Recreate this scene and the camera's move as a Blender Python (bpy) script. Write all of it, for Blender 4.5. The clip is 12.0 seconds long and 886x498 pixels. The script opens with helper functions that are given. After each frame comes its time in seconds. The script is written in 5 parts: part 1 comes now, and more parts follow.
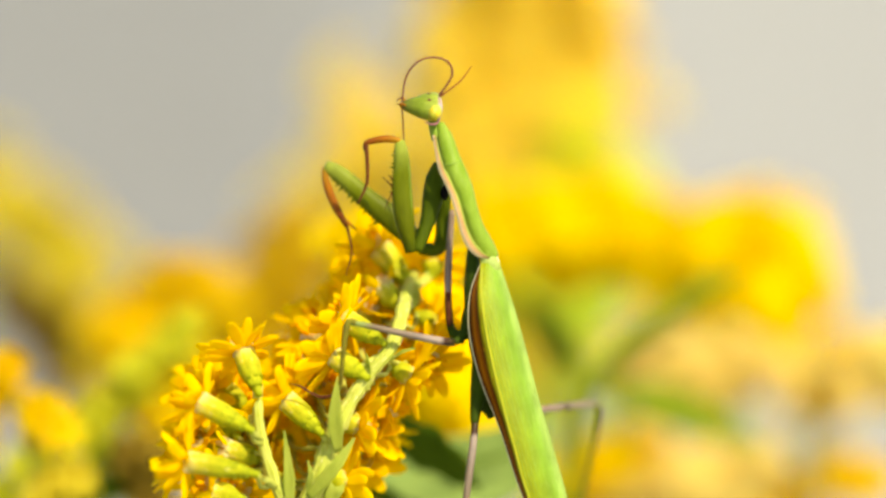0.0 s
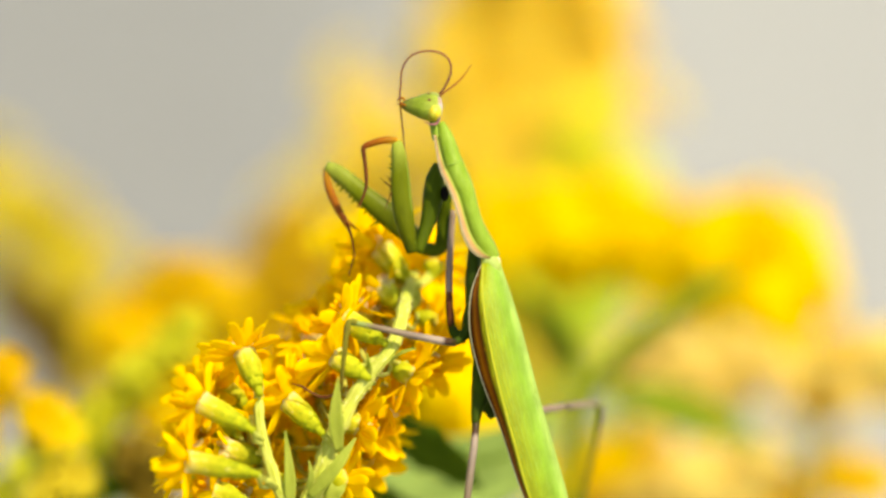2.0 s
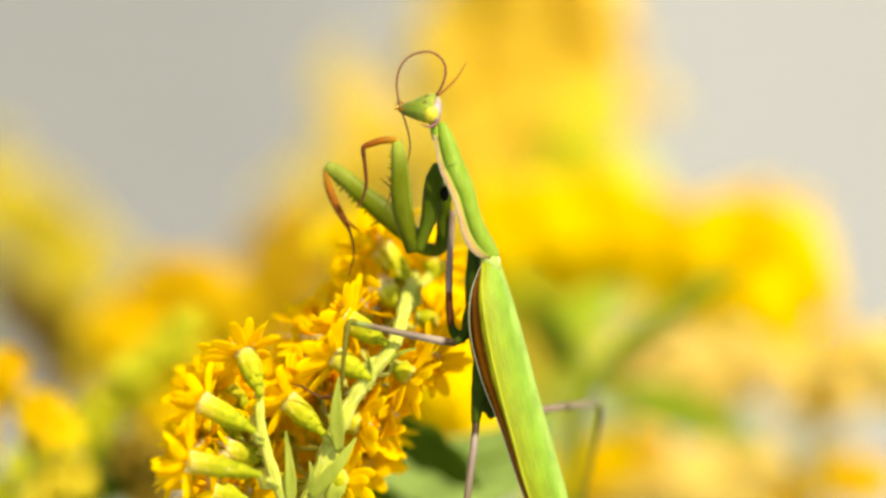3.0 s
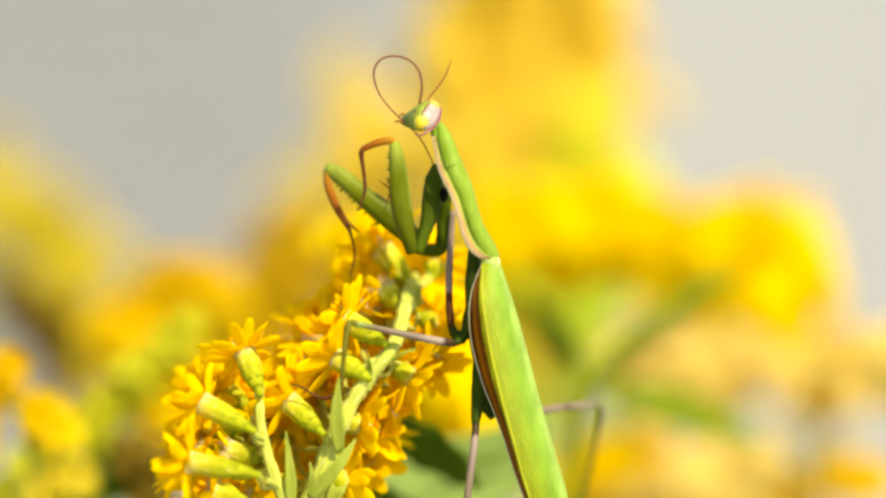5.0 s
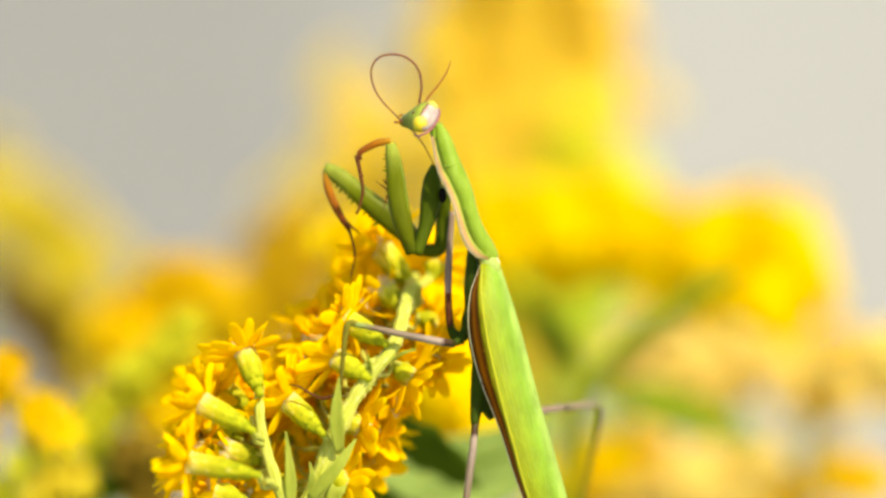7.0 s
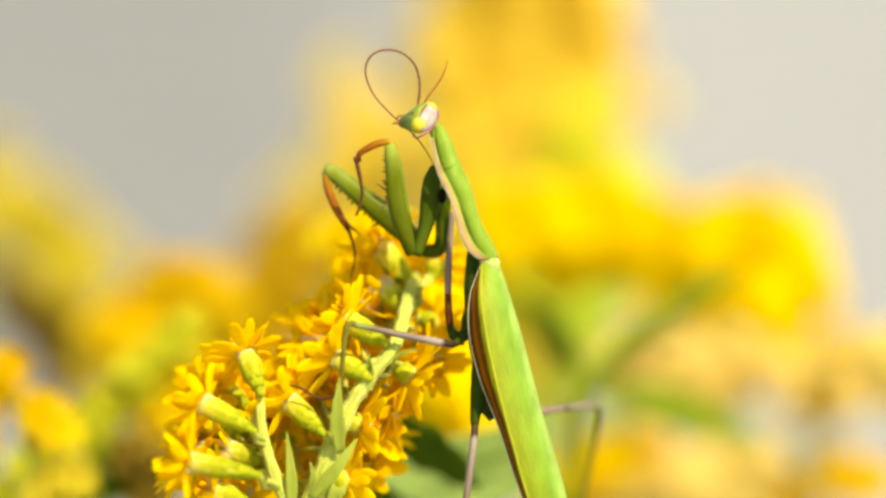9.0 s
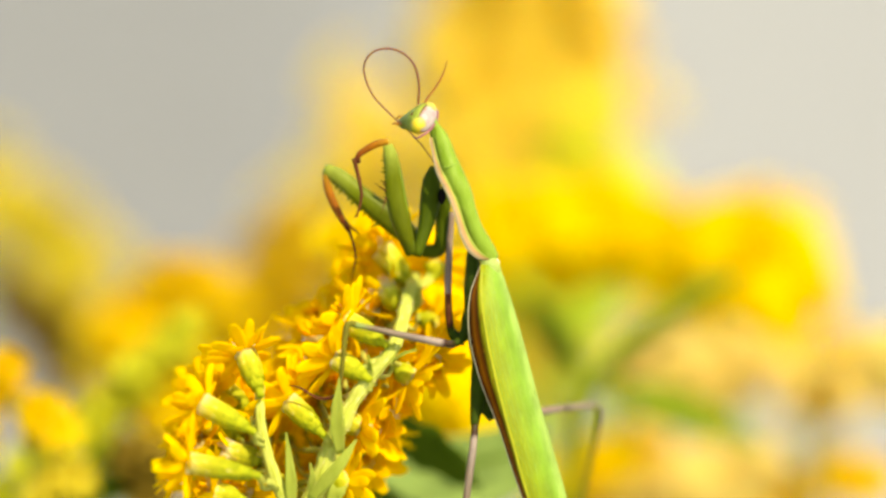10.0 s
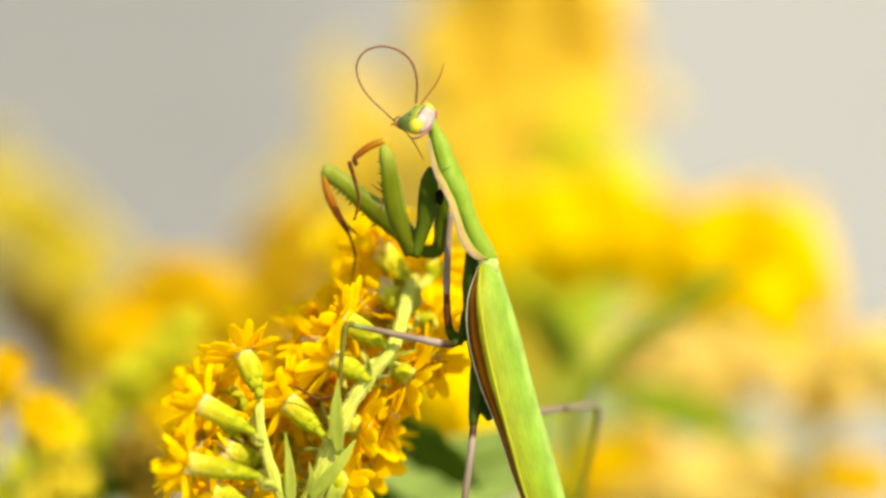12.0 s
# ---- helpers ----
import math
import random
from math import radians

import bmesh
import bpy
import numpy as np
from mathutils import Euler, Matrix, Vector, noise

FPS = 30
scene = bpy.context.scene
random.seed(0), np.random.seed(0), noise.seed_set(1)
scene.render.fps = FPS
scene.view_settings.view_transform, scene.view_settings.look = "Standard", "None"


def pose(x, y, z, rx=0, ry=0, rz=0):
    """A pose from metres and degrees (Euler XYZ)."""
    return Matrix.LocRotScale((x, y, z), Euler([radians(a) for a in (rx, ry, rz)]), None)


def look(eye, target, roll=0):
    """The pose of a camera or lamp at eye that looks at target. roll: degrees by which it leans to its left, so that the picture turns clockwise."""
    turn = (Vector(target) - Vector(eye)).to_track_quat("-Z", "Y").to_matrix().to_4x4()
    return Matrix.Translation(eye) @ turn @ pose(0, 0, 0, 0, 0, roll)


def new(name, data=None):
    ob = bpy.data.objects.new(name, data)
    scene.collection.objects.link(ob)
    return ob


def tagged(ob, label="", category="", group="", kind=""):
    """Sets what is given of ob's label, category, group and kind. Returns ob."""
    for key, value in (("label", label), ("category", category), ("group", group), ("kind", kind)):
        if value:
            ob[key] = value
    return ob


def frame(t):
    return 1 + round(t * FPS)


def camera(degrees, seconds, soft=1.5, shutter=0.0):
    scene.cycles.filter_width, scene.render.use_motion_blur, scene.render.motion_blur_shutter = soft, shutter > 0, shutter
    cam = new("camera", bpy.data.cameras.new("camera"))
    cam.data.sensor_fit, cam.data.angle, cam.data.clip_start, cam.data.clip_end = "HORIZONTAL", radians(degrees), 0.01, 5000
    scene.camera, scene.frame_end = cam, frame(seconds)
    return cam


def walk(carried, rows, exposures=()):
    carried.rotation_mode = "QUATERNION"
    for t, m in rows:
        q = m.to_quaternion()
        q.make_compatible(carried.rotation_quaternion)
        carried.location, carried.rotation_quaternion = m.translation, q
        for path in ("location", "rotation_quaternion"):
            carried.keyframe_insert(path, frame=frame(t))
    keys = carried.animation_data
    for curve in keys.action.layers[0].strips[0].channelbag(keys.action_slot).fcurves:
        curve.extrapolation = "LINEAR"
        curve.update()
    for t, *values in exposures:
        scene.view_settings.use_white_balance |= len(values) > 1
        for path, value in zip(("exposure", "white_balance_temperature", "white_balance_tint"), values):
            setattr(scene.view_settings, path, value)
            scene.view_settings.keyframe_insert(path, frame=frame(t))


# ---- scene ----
# Plan: lengths in millimetres on a working plane through the insect, tilted with the camera; MM turns them into world metres.
HEIGHT = 0.90
TILT = -8
DISTANCE = 0.6216
PLANE = pose(0, 0, HEIGHT, TILT)
MM = PLANE @ Matrix.Diagonal((0.001, 0.001, 0.001, 1))

# ---- camera ----
cam = camera(12.0, 12.0, soft=2.9)
cam.data.dof.use_dof = True
cam.data.dof.focus_distance = DISTANCE
cam.data.dof.aperture_fstop = 5.7
EYE = PLANE @ Vector((0, -DISTANCE, 0))
walk(cam, [(0, look(EYE, PLANE @ Vector((0, 0, 0)))), (12, look(EYE, PLANE @ Vector((0, 0, 0))))],
     exposures=[(0, 0.71, 7600, 7), (2, 0.73, 7600, 7), (3, 0.765, 7600, 7), (10, 0.765, 7600, 7), (12, 0.74, 7600, 7)])

# ---- light ----
SUN = Vector((0.40, -0.52, 0.755)).normalized()
world = bpy.data.worlds.new("sky")
scene.world = world
world.use_nodes = True
wn = world.node_tree
sky = wn.nodes.new("ShaderNodeTexSky")
sky.sky_type, sky.sun_disc = "NISHITA", False
sky.sun_elevation = math.asin(SUN.z)
sky.sun_rotation = math.atan2(SUN.x, SUN.y)
wn.links.new(sky.outputs[0], wn.nodes["Background"].inputs[0])
wn.nodes["Background"].inputs[1].default_value = 0.155
sun_data = bpy.data.lights.new("sun", "SUN")
sun_data.energy, sun_data.angle, sun_data.color = 4.0, radians(0.5), (1.0, 0.93, 0.77)
sun = new("sun", sun_data)
sun.matrix_world = look(SUN * 20, (0, 0, 0))


# ---- materials ----
def material(name, col, col2=None, scale=400.0, rough=0.5, translucent=0.0, bump=0.15, coat=0.0, stretch=(1, 1, 1), vary=0.0, fleck=None, along_uv=None, spec=0.25, sheer=0.0, uv_scale=None):
    """A surface with two colours mixed at two scales of noise, optional translucency and piece-to-piece variation."""
    mat = bpy.data.materials.new(name)
    mat.use_nodes = True
    nt = mat.node_tree
    n, l = nt.nodes, nt.links
    bsdf, out = n["Principled BSDF"], n["Material Output"]
    col2 = col2 or tuple(c * 0.75 for c in col)
    tc = n.new("ShaderNodeTexCoord")
    mp = n.new("ShaderNodeMapping")
    mp.inputs["Scale"].default_value = uv_scale or stretch
    l.new(tc.outputs["UV" if uv_scale else "Object"], mp.inputs[0])
    big, fine = n.new("ShaderNodeTexNoise"), n.new("ShaderNodeTexNoise")
    big.inputs["Scale"].default_value, fine.inputs["Scale"].default_value = scale, scale * 7
    big.inputs["Detail"].default_value, fine.inputs["Detail"].default_value = 3, 4
    l.new(mp.outputs[0], big.inputs["Vector"])
    l.new(mp.outputs[0], fine.inputs["Vector"])
    add = n.new("ShaderNodeMath")
    add.operation = "MULTIPLY_ADD"
    l.new(fine.outputs[0], add.inputs[0])
    add.inputs[1].default_value = 0.45
    l.new(big.outputs[0], add.inputs[2])
    ramp = n.new("ShaderNodeValToRGB")
    ramp.color_ramp.elements[0].position, ramp.color_ramp.elements[1].position = 0.5, 0.95
    ramp.color_ramp.elements[0].color, ramp.color_ramp.elements[1].color = (*col, 1), (*col2, 1)
    l.new(add.outputs[0], ramp.inputs[0])
    colour = ramp.outputs[0]
    if along_uv:
        sep = n.new("ShaderNodeSeparateXYZ")
        l.new(tc.outputs["UV"], sep.inputs[0])
        shift = n.new("ShaderNodeMath")
        shift.operation = "MULTIPLY_ADD"
        l.new(big.outputs[0], shift.inputs[0])
        shift.inputs[1].default_value = 0.16
        l.new(sep.outputs["X"], shift.inputs[2])
        band = n.new("ShaderNodeValToRGB")
        el = band.color_ramp.elements
        for f, c in along_uv[1:-1]:
            el.new(f + 0.08).color = (*c, 1)
        el[0].position, el[0].color = along_uv[0][0] + 0.08, (*along_uv[0][1], 1)
        el[-1].position, el[-1].color = min(1, along_uv[-1][0] + 0.08), (*along_uv[-1][1], 1)
        l.new(shift.outputs[0], band.inputs[0])
        tone = n.new("ShaderNodeMapRange")
        tone.inputs["From Min"].default_value, tone.inputs["From Max"].default_value = 0.45, 1.0
        tone.inputs["To Min"].default_value, tone.inputs["To Max"].default_value = 0.78, 1.26
        l.new(add.outputs[0], tone.inputs["Value"])
        grain = n.new("ShaderNodeHueSaturation")
        l.new(tone.outputs[0], grain.inputs["Value"])
        l.new(band.outputs[0], grain.inputs["Color"])
        colour = grain.outputs[0]
    if fleck:
        vor = n.new("ShaderNodeTexNoise")
        vor.inputs["Scale"].default_value = scale * 3.1
        l.new(mp.outputs[0], vor.inputs["Vector"])
        fr = n.new("ShaderNodeValToRGB")
        fr.color_ramp.elements[0].position, fr.color_ramp.elements[1].position = 0.62, 0.72
        l.new(vor.outputs[0], fr.inputs[0])
        mix = n.new("ShaderNodeMix")
        mix.data_type = "RGBA"
        l.new(fr.outputs[0], mix.inputs["Factor"])
        l.new(colour, mix.inputs["A"])
        mix.inputs["B"].default_value = (*fleck, 1)
        colour = mix.outputs["Result"]
    if vary:
        info = n.new("ShaderNodeObjectInfo")
        geo = n.new("ShaderNodeNewGeometry")
        sm = n.new("ShaderNodeMath")
        l.new(info.outputs["Random"], sm.inputs[0])
        l.new(geo.outputs["Random Per Island"], sm.inputs[1])
        mr = n.new("ShaderNodeMapRange")
        mr.inputs["From Max"].default_value = 2
        mr.inputs["To Min"].default_value, mr.inputs["To Max"].default_value = 1 - vary, 1 + vary
        l.new(sm.outputs[0], mr.inputs["Value"])
        hsv = n.new("ShaderNodeHueSaturation")
        l.new(mr.outputs[0], hsv.inputs["Value"])
        l.new(colour, hsv.inputs["Color"])
        colour = hsv.outputs[0]
    l.new(colour, bsdf.inputs["Base Color"])
    bsdf.inputs["Roughness"].default_value = rough
    bsdf.inputs["Specular IOR Level"].default_value = spec
    bsdf.inputs["Coat Weight"].default_value = coat
    bp = n.new("ShaderNodeBump")
    bp.inputs["Strength"].default_value, bp.inputs["Distance"].default_value = bump, 0.0003 if uv_scale else 0.3 / scale
    l.new(add.outputs[0], bp.inputs["Height"])
    l.new(bp.outputs[0], bsdf.inputs["Normal"])
    if translucent:
        tr = n.new("ShaderNodeBsdfTranslucent")
        l.new(colour, tr.inputs[0])
        ms = n.new("ShaderNodeMixShader")
        ms.inputs[0].default_value = translucent
        l.new(bsdf.outputs[0], ms.inputs[1])
        l.new(tr.outputs[0], ms.inputs[2])
        l.new(ms.outputs[0], out.inputs["Surface"])
    if sheer:
        # thin petals let some light straight through
        clear, ms2 = n.new("ShaderNodeBsdfTransparent"), n.new("ShaderNodeMixShader")
        l.new(colour, clear.inputs[0])
        ms2.inputs[0].default_value = sheer
        l.new(ms.outputs[0], ms2.inputs[1])
        l.new(clear.outputs[0], ms2.inputs[2])
        l.new(ms2.outputs[0], out.inputs["Surface"])
    return mat


M_RAY = material("ray_yellow", (1.0, 0.82, 0.008), (1.0, 0.71, 0.005), 500, 0.55, 0.58, vary=0.03, spec=0.08, sheer=0.1)
M_DISC = material("disc_orange", (1.0, 0.76, 0.007), (1.0, 0.64, 0.005), 900, 0.6, 0.58, vary=0.05, spec=0.06, sheer=0.1)
M_PLUME = material("plume_yellow", (0.91, 0.745, 0.012), (0.89, 0.64, 0.010), 60, 0.6, 0.5, vary=0.12, spec=0.1, sheer=0.12)
M_PLUME_SOFT = material("plume_soft_yellow", (0.89, 0.745, 0.10), (0.87, 0.655, 0.07), 60, 0.6, 0.5, vary=0.12, spec=0.1, sheer=0.15)
M_PLUME_GOLD = material("plume_golden", (0.80, 0.59, 0.012), (0.75, 0.47, 0.010), 60, 0.6, 0.5, vary=0.12, spec=0.1)
M_PLUME_PALE = material("plume_pale_yellow", (0.86, 0.72, 0.22), (0.82, 0.63, 0.16), 60, 0.6, 0.5, vary=0.1, spec=0.1)
M_PLUME_GREEN = material("plume_yellow_green", (0.72, 0.68, 0.04), (0.58, 0.58, 0.03), 60, 0.6, 0.45, vary=0.12, spec=0.1)
M_PLUME_LEAFY = material("plume_leafy_green", (0.52, 0.55, 0.05), (0.42, 0.47, 0.04), 60, 0.6, 0.4, vary=0.12, spec=0.1)
M_PLUME_OLIVE = material("plume_olive", (0.72, 0.585, 0.04), (0.60, 0.49, 0.035), 60, 0.7, 0.4, vary=0.15, spec=0.1)
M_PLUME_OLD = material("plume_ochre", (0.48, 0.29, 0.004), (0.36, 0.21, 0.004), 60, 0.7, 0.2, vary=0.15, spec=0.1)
# Brown that paints shade and dark gaps between the sprays.
M_PLUME_BROWN = material("plume_shade_brown", (0.20, 0.13, 0.012), (0.14, 0.09, 0.010), 60, 0.8, 0.1, vary=0.15, spec=0.05)
M_INV = material("involucre_green", (0.54, 0.54, 0.03), (0.40, 0.46, 0.02), 1.0, 0.6, 0.45, vary=0.13, spec=0.06, bump=0.5, uv_scale=(2.5, 11, 1), along_uv=[(0.0, (0.42, 0.46, 0.020)), (0.35, (0.52, 0.53, 0.022)), (0.62, (0.64, 0.61, 0.03)), (0.78, (0.80, 0.73, 0.07)), (0.92, (0.88, 0.80, 0.24))])
M_PAPPUS = material("pappus_white", (0.90, 0.82, 0.46), (0.84, 0.72, 0.28), 900, 0.7, 0.4)
M_STEM = material("stem_green", (0.52, 0.53, 0.11), (0.36, 0.40, 0.04), 1.0, 0.65, 0.0, bump=0.8, uv_scale=(14, 9, 1), fleck=(0.68, 0.66, 0.26), spec=0.08)
M_LEAF_GREY = material("leaf_grey_green", (0.20, 0.28, 0.068), (0.16, 0.23, 0.052), 120, 0.7, 0.1, bump=0.3, spec=0.05)
M_LEAF_MID = material("leaf_mid_green", (0.155, 0.20, 0.014), (0.115, 0.155, 0.010), 120, 0.8, 0.15, bump=0.3, spec=0.0)
M_STEM_FAR = material("stem_far", (0.36, 0.42, 0.07), (0.26, 0.33, 0.04), 150, 0.7, spec=0.05)
M_BRACT = material("bract_green", (0.50, 0.55, 0.09), (0.38, 0.45, 0.055), 350, 0.6, 0.5, bump=0.4, stretch=(1, 1, 0.3), spec=0.1)
M_LEAF = material("leaf_green", (0.075, 0.125, 0.010), (0.05, 0.09, 0.006), 120, 0.8, 0.08, bump=0.3, spec=0.0)
M_LEAF_PALE = material("leaf_pale_green", (0.36, 0.43, 0.032), (0.27, 0.35, 0.02), 120, 0.8, 0.2, bump=0.3, spec=0.0)
# Wing ramp: yellow-green by the stripe; the pale right end paints sunlight.
M_WING = material("wing_green", (0.25, 0.44, 0.022), (0.33, 0.50, 0.045), 600, 0.5, 0.0, bump=0.6, stretch=(1, 1, 0.4), fleck=(0.19, 0.29, 0.03), along_uv=[(0.0, (0.34, 0.34, 0.008)), (0.2, (0.25, 0.29, 0.008)), (0.42, (0.19, 0.27, 0.008)), (0.65, (0.155, 0.265, 0.012)), (0.8, (0.17, 0.29, 0.025)), (0.92, (0.24, 0.35, 0.06))])
M_WING_YEL = material("wing_hinge_pale", (0.34, 0.41, 0.11), (0.21, 0.31, 0.03), 500, 0.5, bump=0.4)
M_STRIPE = material("stripe_brown", (0.085, 0.016, 0.003), (0.30, 0.10, 0.006), 900, 0.5, bump=0.4, stretch=(1, 1, 0.3), spec=0.05, fleck=(0.26, 0.095, 0.004), along_uv=[(0.0, (0.035, 0.010, 0.002)), (0.15, (0.07, 0.016, 0.002)), (0.36, (0.30, 0.10, 0.004)), (0.5, (0.15, 0.038, 0.002)), (0.66, (0.05, 0.018, 0.002)), (0.78, (0.17, 0.14, 0.004)), (0.92, (0.30, 0.32, 0.010))])
M_MARGIN = material("margin_cream", (0.62, 0.57, 0.34), (0.52, 0.48, 0.26), 500, 0.4)
M_VEIN = material("vein_yellow", (0.42, 0.41, 0.02), (0.36, 0.38, 0.02), 500, 0.4)
M_VEIN_FINE = material("vein_pale_green", (0.22, 0.33, 0.035), (0.19, 0.30, 0.03), 500, 0.5)
M_PRON = material("pronotum_green", (0.155, 0.25, 0.011), (0.21, 0.31, 0.028), 600, 0.5, bump=0.4, stretch=(1, 1, 0.6), fleck=(0.20, 0.29, 0.04), spec=0.18)
M_FLANGE = material("flange_pink", (0.52, 0.28, 0.14), (0.50, 0.40, 0.18), 330, 0.5, spec=0.15, along_uv=[(0.0, (0.74, 0.62, 0.36)), (0.25, (0.66, 0.48, 0.24)), (0.48, (0.56, 0.30, 0.13)), (0.68, (0.44, 0.28, 0.08)), (0.85, (0.20, 0.26, 0.03))])
M_LEG = material("leg_green", (0.10, 0.185, 0.006), (0.15, 0.25, 0.010), 300, 0.45, 0.1, bump=0.2, stretch=(1, 1, 0.4), along_uv=[(0.0, (0.045, 0.062, 0.002)), (0.15, (0.085, 0.10, 0.002)), (0.7, (0.12, 0.145, 0.003)), (0.92, (0.23, 0.27, 0.03))], spec=0.1)
# Coxa green darkened: the neck shield's shade is in the colour.
M_COXA = material("coxa_shaded_green", (0.036, 0.056, 0.002), (0.06, 0.085, 0.003), 300, 0.6, bump=0.3, stretch=(1, 1, 0.3), spec=0.05)
# Body green with the shade under wing and thorax painted in.
M_LEG_SHADED = material("thorax_shaded_green", (0.025, 0.042, 0.003), (0.04, 0.068, 0.004), 300, 0.65, spec=0.06)
M_SHIN = material("shin_olive", (0.16, 0.15, 0.012), (0.10, 0.08, 0.010), 350, 0.5, spec=0.1)
M_SHANK = material("shank_grey_brown", (0.28, 0.21, 0.155), (0.20, 0.13, 0.09), 350, 0.42, stretch=(1, 1, 0.4), along_uv=[(0.0, (0.03, 0.028, 0.006)), (0.10, (0.05, 0.02, 0.010)), (0.15, (0.30, 0.235, 0.185)), (0.4, (0.18, 0.135, 0.10)), (0.8, (0.14, 0.10, 0.055)), (0.92, (0.17, 0.22, 0.05))])
M_SHANK_PALE = material("shank_mauve_grey", (0.25, 0.18, 0.13), (0.18, 0.12, 0.08), 350, 0.45, stretch=(1, 1, 0.4), spec=0.15)
M_TIBIA = material("tibia_red_brown", (0.33, 0.10, 0.008), (0.20, 0.05, 0.006), 500, 0.45, 0.2, bump=0.3, spec=0.12, along_uv=[(0.0, (0.40, 0.20, 0.010)), (0.35, (0.36, 0.12, 0.005)), (0.75, (0.22, 0.055, 0.005)), (0.92, (0.09, 0.022, 0.005))])
M_DARK = material("tarsus_dark_brown", (0.12, 0.038, 0.010), (0.07, 0.02, 0.006), 350, 0.5, spec=0.08)
M_ANTENNA = material("antenna_brown", (0.17, 0.065, 0.035), (0.22, 0.08, 0.035), 350, 0.5, spec=0.12)
M_ANTENNA_PALE = material("antenna_orange", (0.30, 0.10, 0.02), (0.26, 0.08, 0.02), 350, 0.5, spec=0.1)
M_EYE = material("eye_yellow", (0.62, 0.50, 0.03), (0.52, 0.44, 0.025), 700, 0.4, coat=0.1, along_uv=[(0.0, (0.26, 0.27, 0.07)), (0.25, (0.34, 0.33, 0.08)), (0.45, (0.46, 0.40, 0.04)), (0.75, (0.52, 0.38, 0.015)), (0.92, (0.28, 0.27, 0.012))])
M_HEAD = material("head_green", (0.20, 0.32, 0.015), (0.32, 0.42, 0.03), 900, 0.5, bump=0.7, along_uv=[(0.0, (0.10, 0.035, 0.010)), (0.14, (0.10, 0.12, 0.010)), (0.5, (0.155, 0.21, 0.010)), (0.9, (0.25, 0.30, 0.03))])
M_CROWN = material("crown_white", (0.44, 0.38, 0.34), (0.30, 0.19, 0.18), 900, 0.5)
M_RIM = material("rim_purple", (0.30, 0.11, 0.12), (0.22, 0.07, 0.09), 350, 0.45)
M_BLACK = material("spot_black", (0.008, 0.007, 0.006), (0.012, 0.009, 0.008), 350, 0.8, spec=0.02)


def ground_material():
    """Grey gravel that turns paler towards +x, with blotches at two scales."""
    mat = material("pale_gravel", (0.184, 0.182, 0.171), (0.222, 0.219, 0.201), 1.6, 0.9, bump=0.3)
    nt = mat.node_tree
    n, l = nt.nodes, nt.links
    bsdf = n["Principled BSDF"]
    grey = bsdf.inputs["Base Color"].links[0].from_socket
    tc, sep = n.new("ShaderNodeTexCoord"), n.new("ShaderNodeSeparateXYZ")
    l.new(tc.outputs["Object"], sep.inputs[0])
    blot = n.new("ShaderNodeTexNoise")
    blot.inputs["Scale"].default_value = 1.1
    l.new(tc.outputs["Object"], blot.inputs["Vector"])
    add = n.new("ShaderNodeMath")
    add.operation = "ADD"
    wide = n.new("ShaderNodeTexNoise")
    wide.inputs["Scale"].default_value = 0.35
    l.new(tc.outputs["Object"], wide.inputs["Vector"])
    bend = n.new("ShaderNodeMath")
    bend.operation = "MULTIPLY_ADD"
    l.new(wide.outputs[0], bend.inputs[0])
    bend.inputs[1].default_value = 1.4
    l.new(sep.outputs["X"], bend.inputs[2])
    shift = n.new("ShaderNodeMath")
    shift.operation = "SUBTRACT"
    l.new(bend.outputs[0], shift.inputs[0])
    shift.inputs[1].default_value = 0.7
    l.new(shift.outputs[0], add.inputs[0])
    l.new(blot.outputs[0], add.inputs[1])
    edge = n.new("ShaderNodeMapRange")
    edge.interpolation_type = "SMOOTHSTEP"
    edge.inputs["From Min"].default_value, edge.inputs["From Max"].default_value = -0.1, 1.0
    l.new(add.outputs[0], edge.inputs["Value"])
    mix = n.new("ShaderNodeMix")
    mix.data_type = "RGBA"
    l.new(edge.outputs[0], mix.inputs["Factor"])
    l.new(grey, mix.inputs["A"])
    mix.inputs["B"].default_value = (0.302, 0.298, 0.276, 1)
    l.new(mix.outputs["Result"], bsdf.inputs["Base Color"])
    return mat


M_GROUND = ground_material()


# ---- mesh tools ----
def V(p):
    return Vector(p)


def curve(pts, n):
    """n + 1 points on a smooth curve through pts, evenly spaced along it."""
    pts = [V(p) for p in pts]
    if len(pts) == 2:
        return [pts[0].lerp(pts[1], i / n) for i in range(n + 1)]
    ext = [pts[0] * 2 - pts[1]] + pts + [pts[-1] * 2 - pts[-2]]
    dense = []
    for a, b, c, d in zip(ext, ext[1:], ext[2:], ext[3:]):
        l0, l1, l2 = (b - a).length, (c - b).length, (d - c).length
        m0 = (c - a) / (l0 + l1) * l1
        m1 = (d - b) / (l1 + l2) * l1
        for i in range(16):
            t = i / 16
            dense.append(b * (2 * t ** 3 - 3 * t * t + 1) + m0 * (t ** 3 - 2 * t * t + t) + c * (3 * t * t - 2 * t ** 3) + m1 * (t ** 3 - t * t))
    dense.append(pts[-1])
    run = [0.0]
    for a, b in zip(dense, dense[1:]):
        run.append(run[-1] + (b - a).length)
    out, j = [], 0
    for i in range(n + 1):
        s = run[-1] * i / n
        while j < len(run) - 2 and run[j + 1] < s:
            j += 1
        f = (s - run[j]) / max(1e-9, run[j + 1] - run[j])
        out.append(dense[j].lerp(dense[j + 1], f))
    return out


def along(values, f):
    """The value at the fraction f of a list spread evenly from 0 to 1."""
    x = f * (len(values) - 1)
    i = min(int(x), len(values) - 2)
    return values[i] + (values[i + 1] - values[i]) * (x - i)


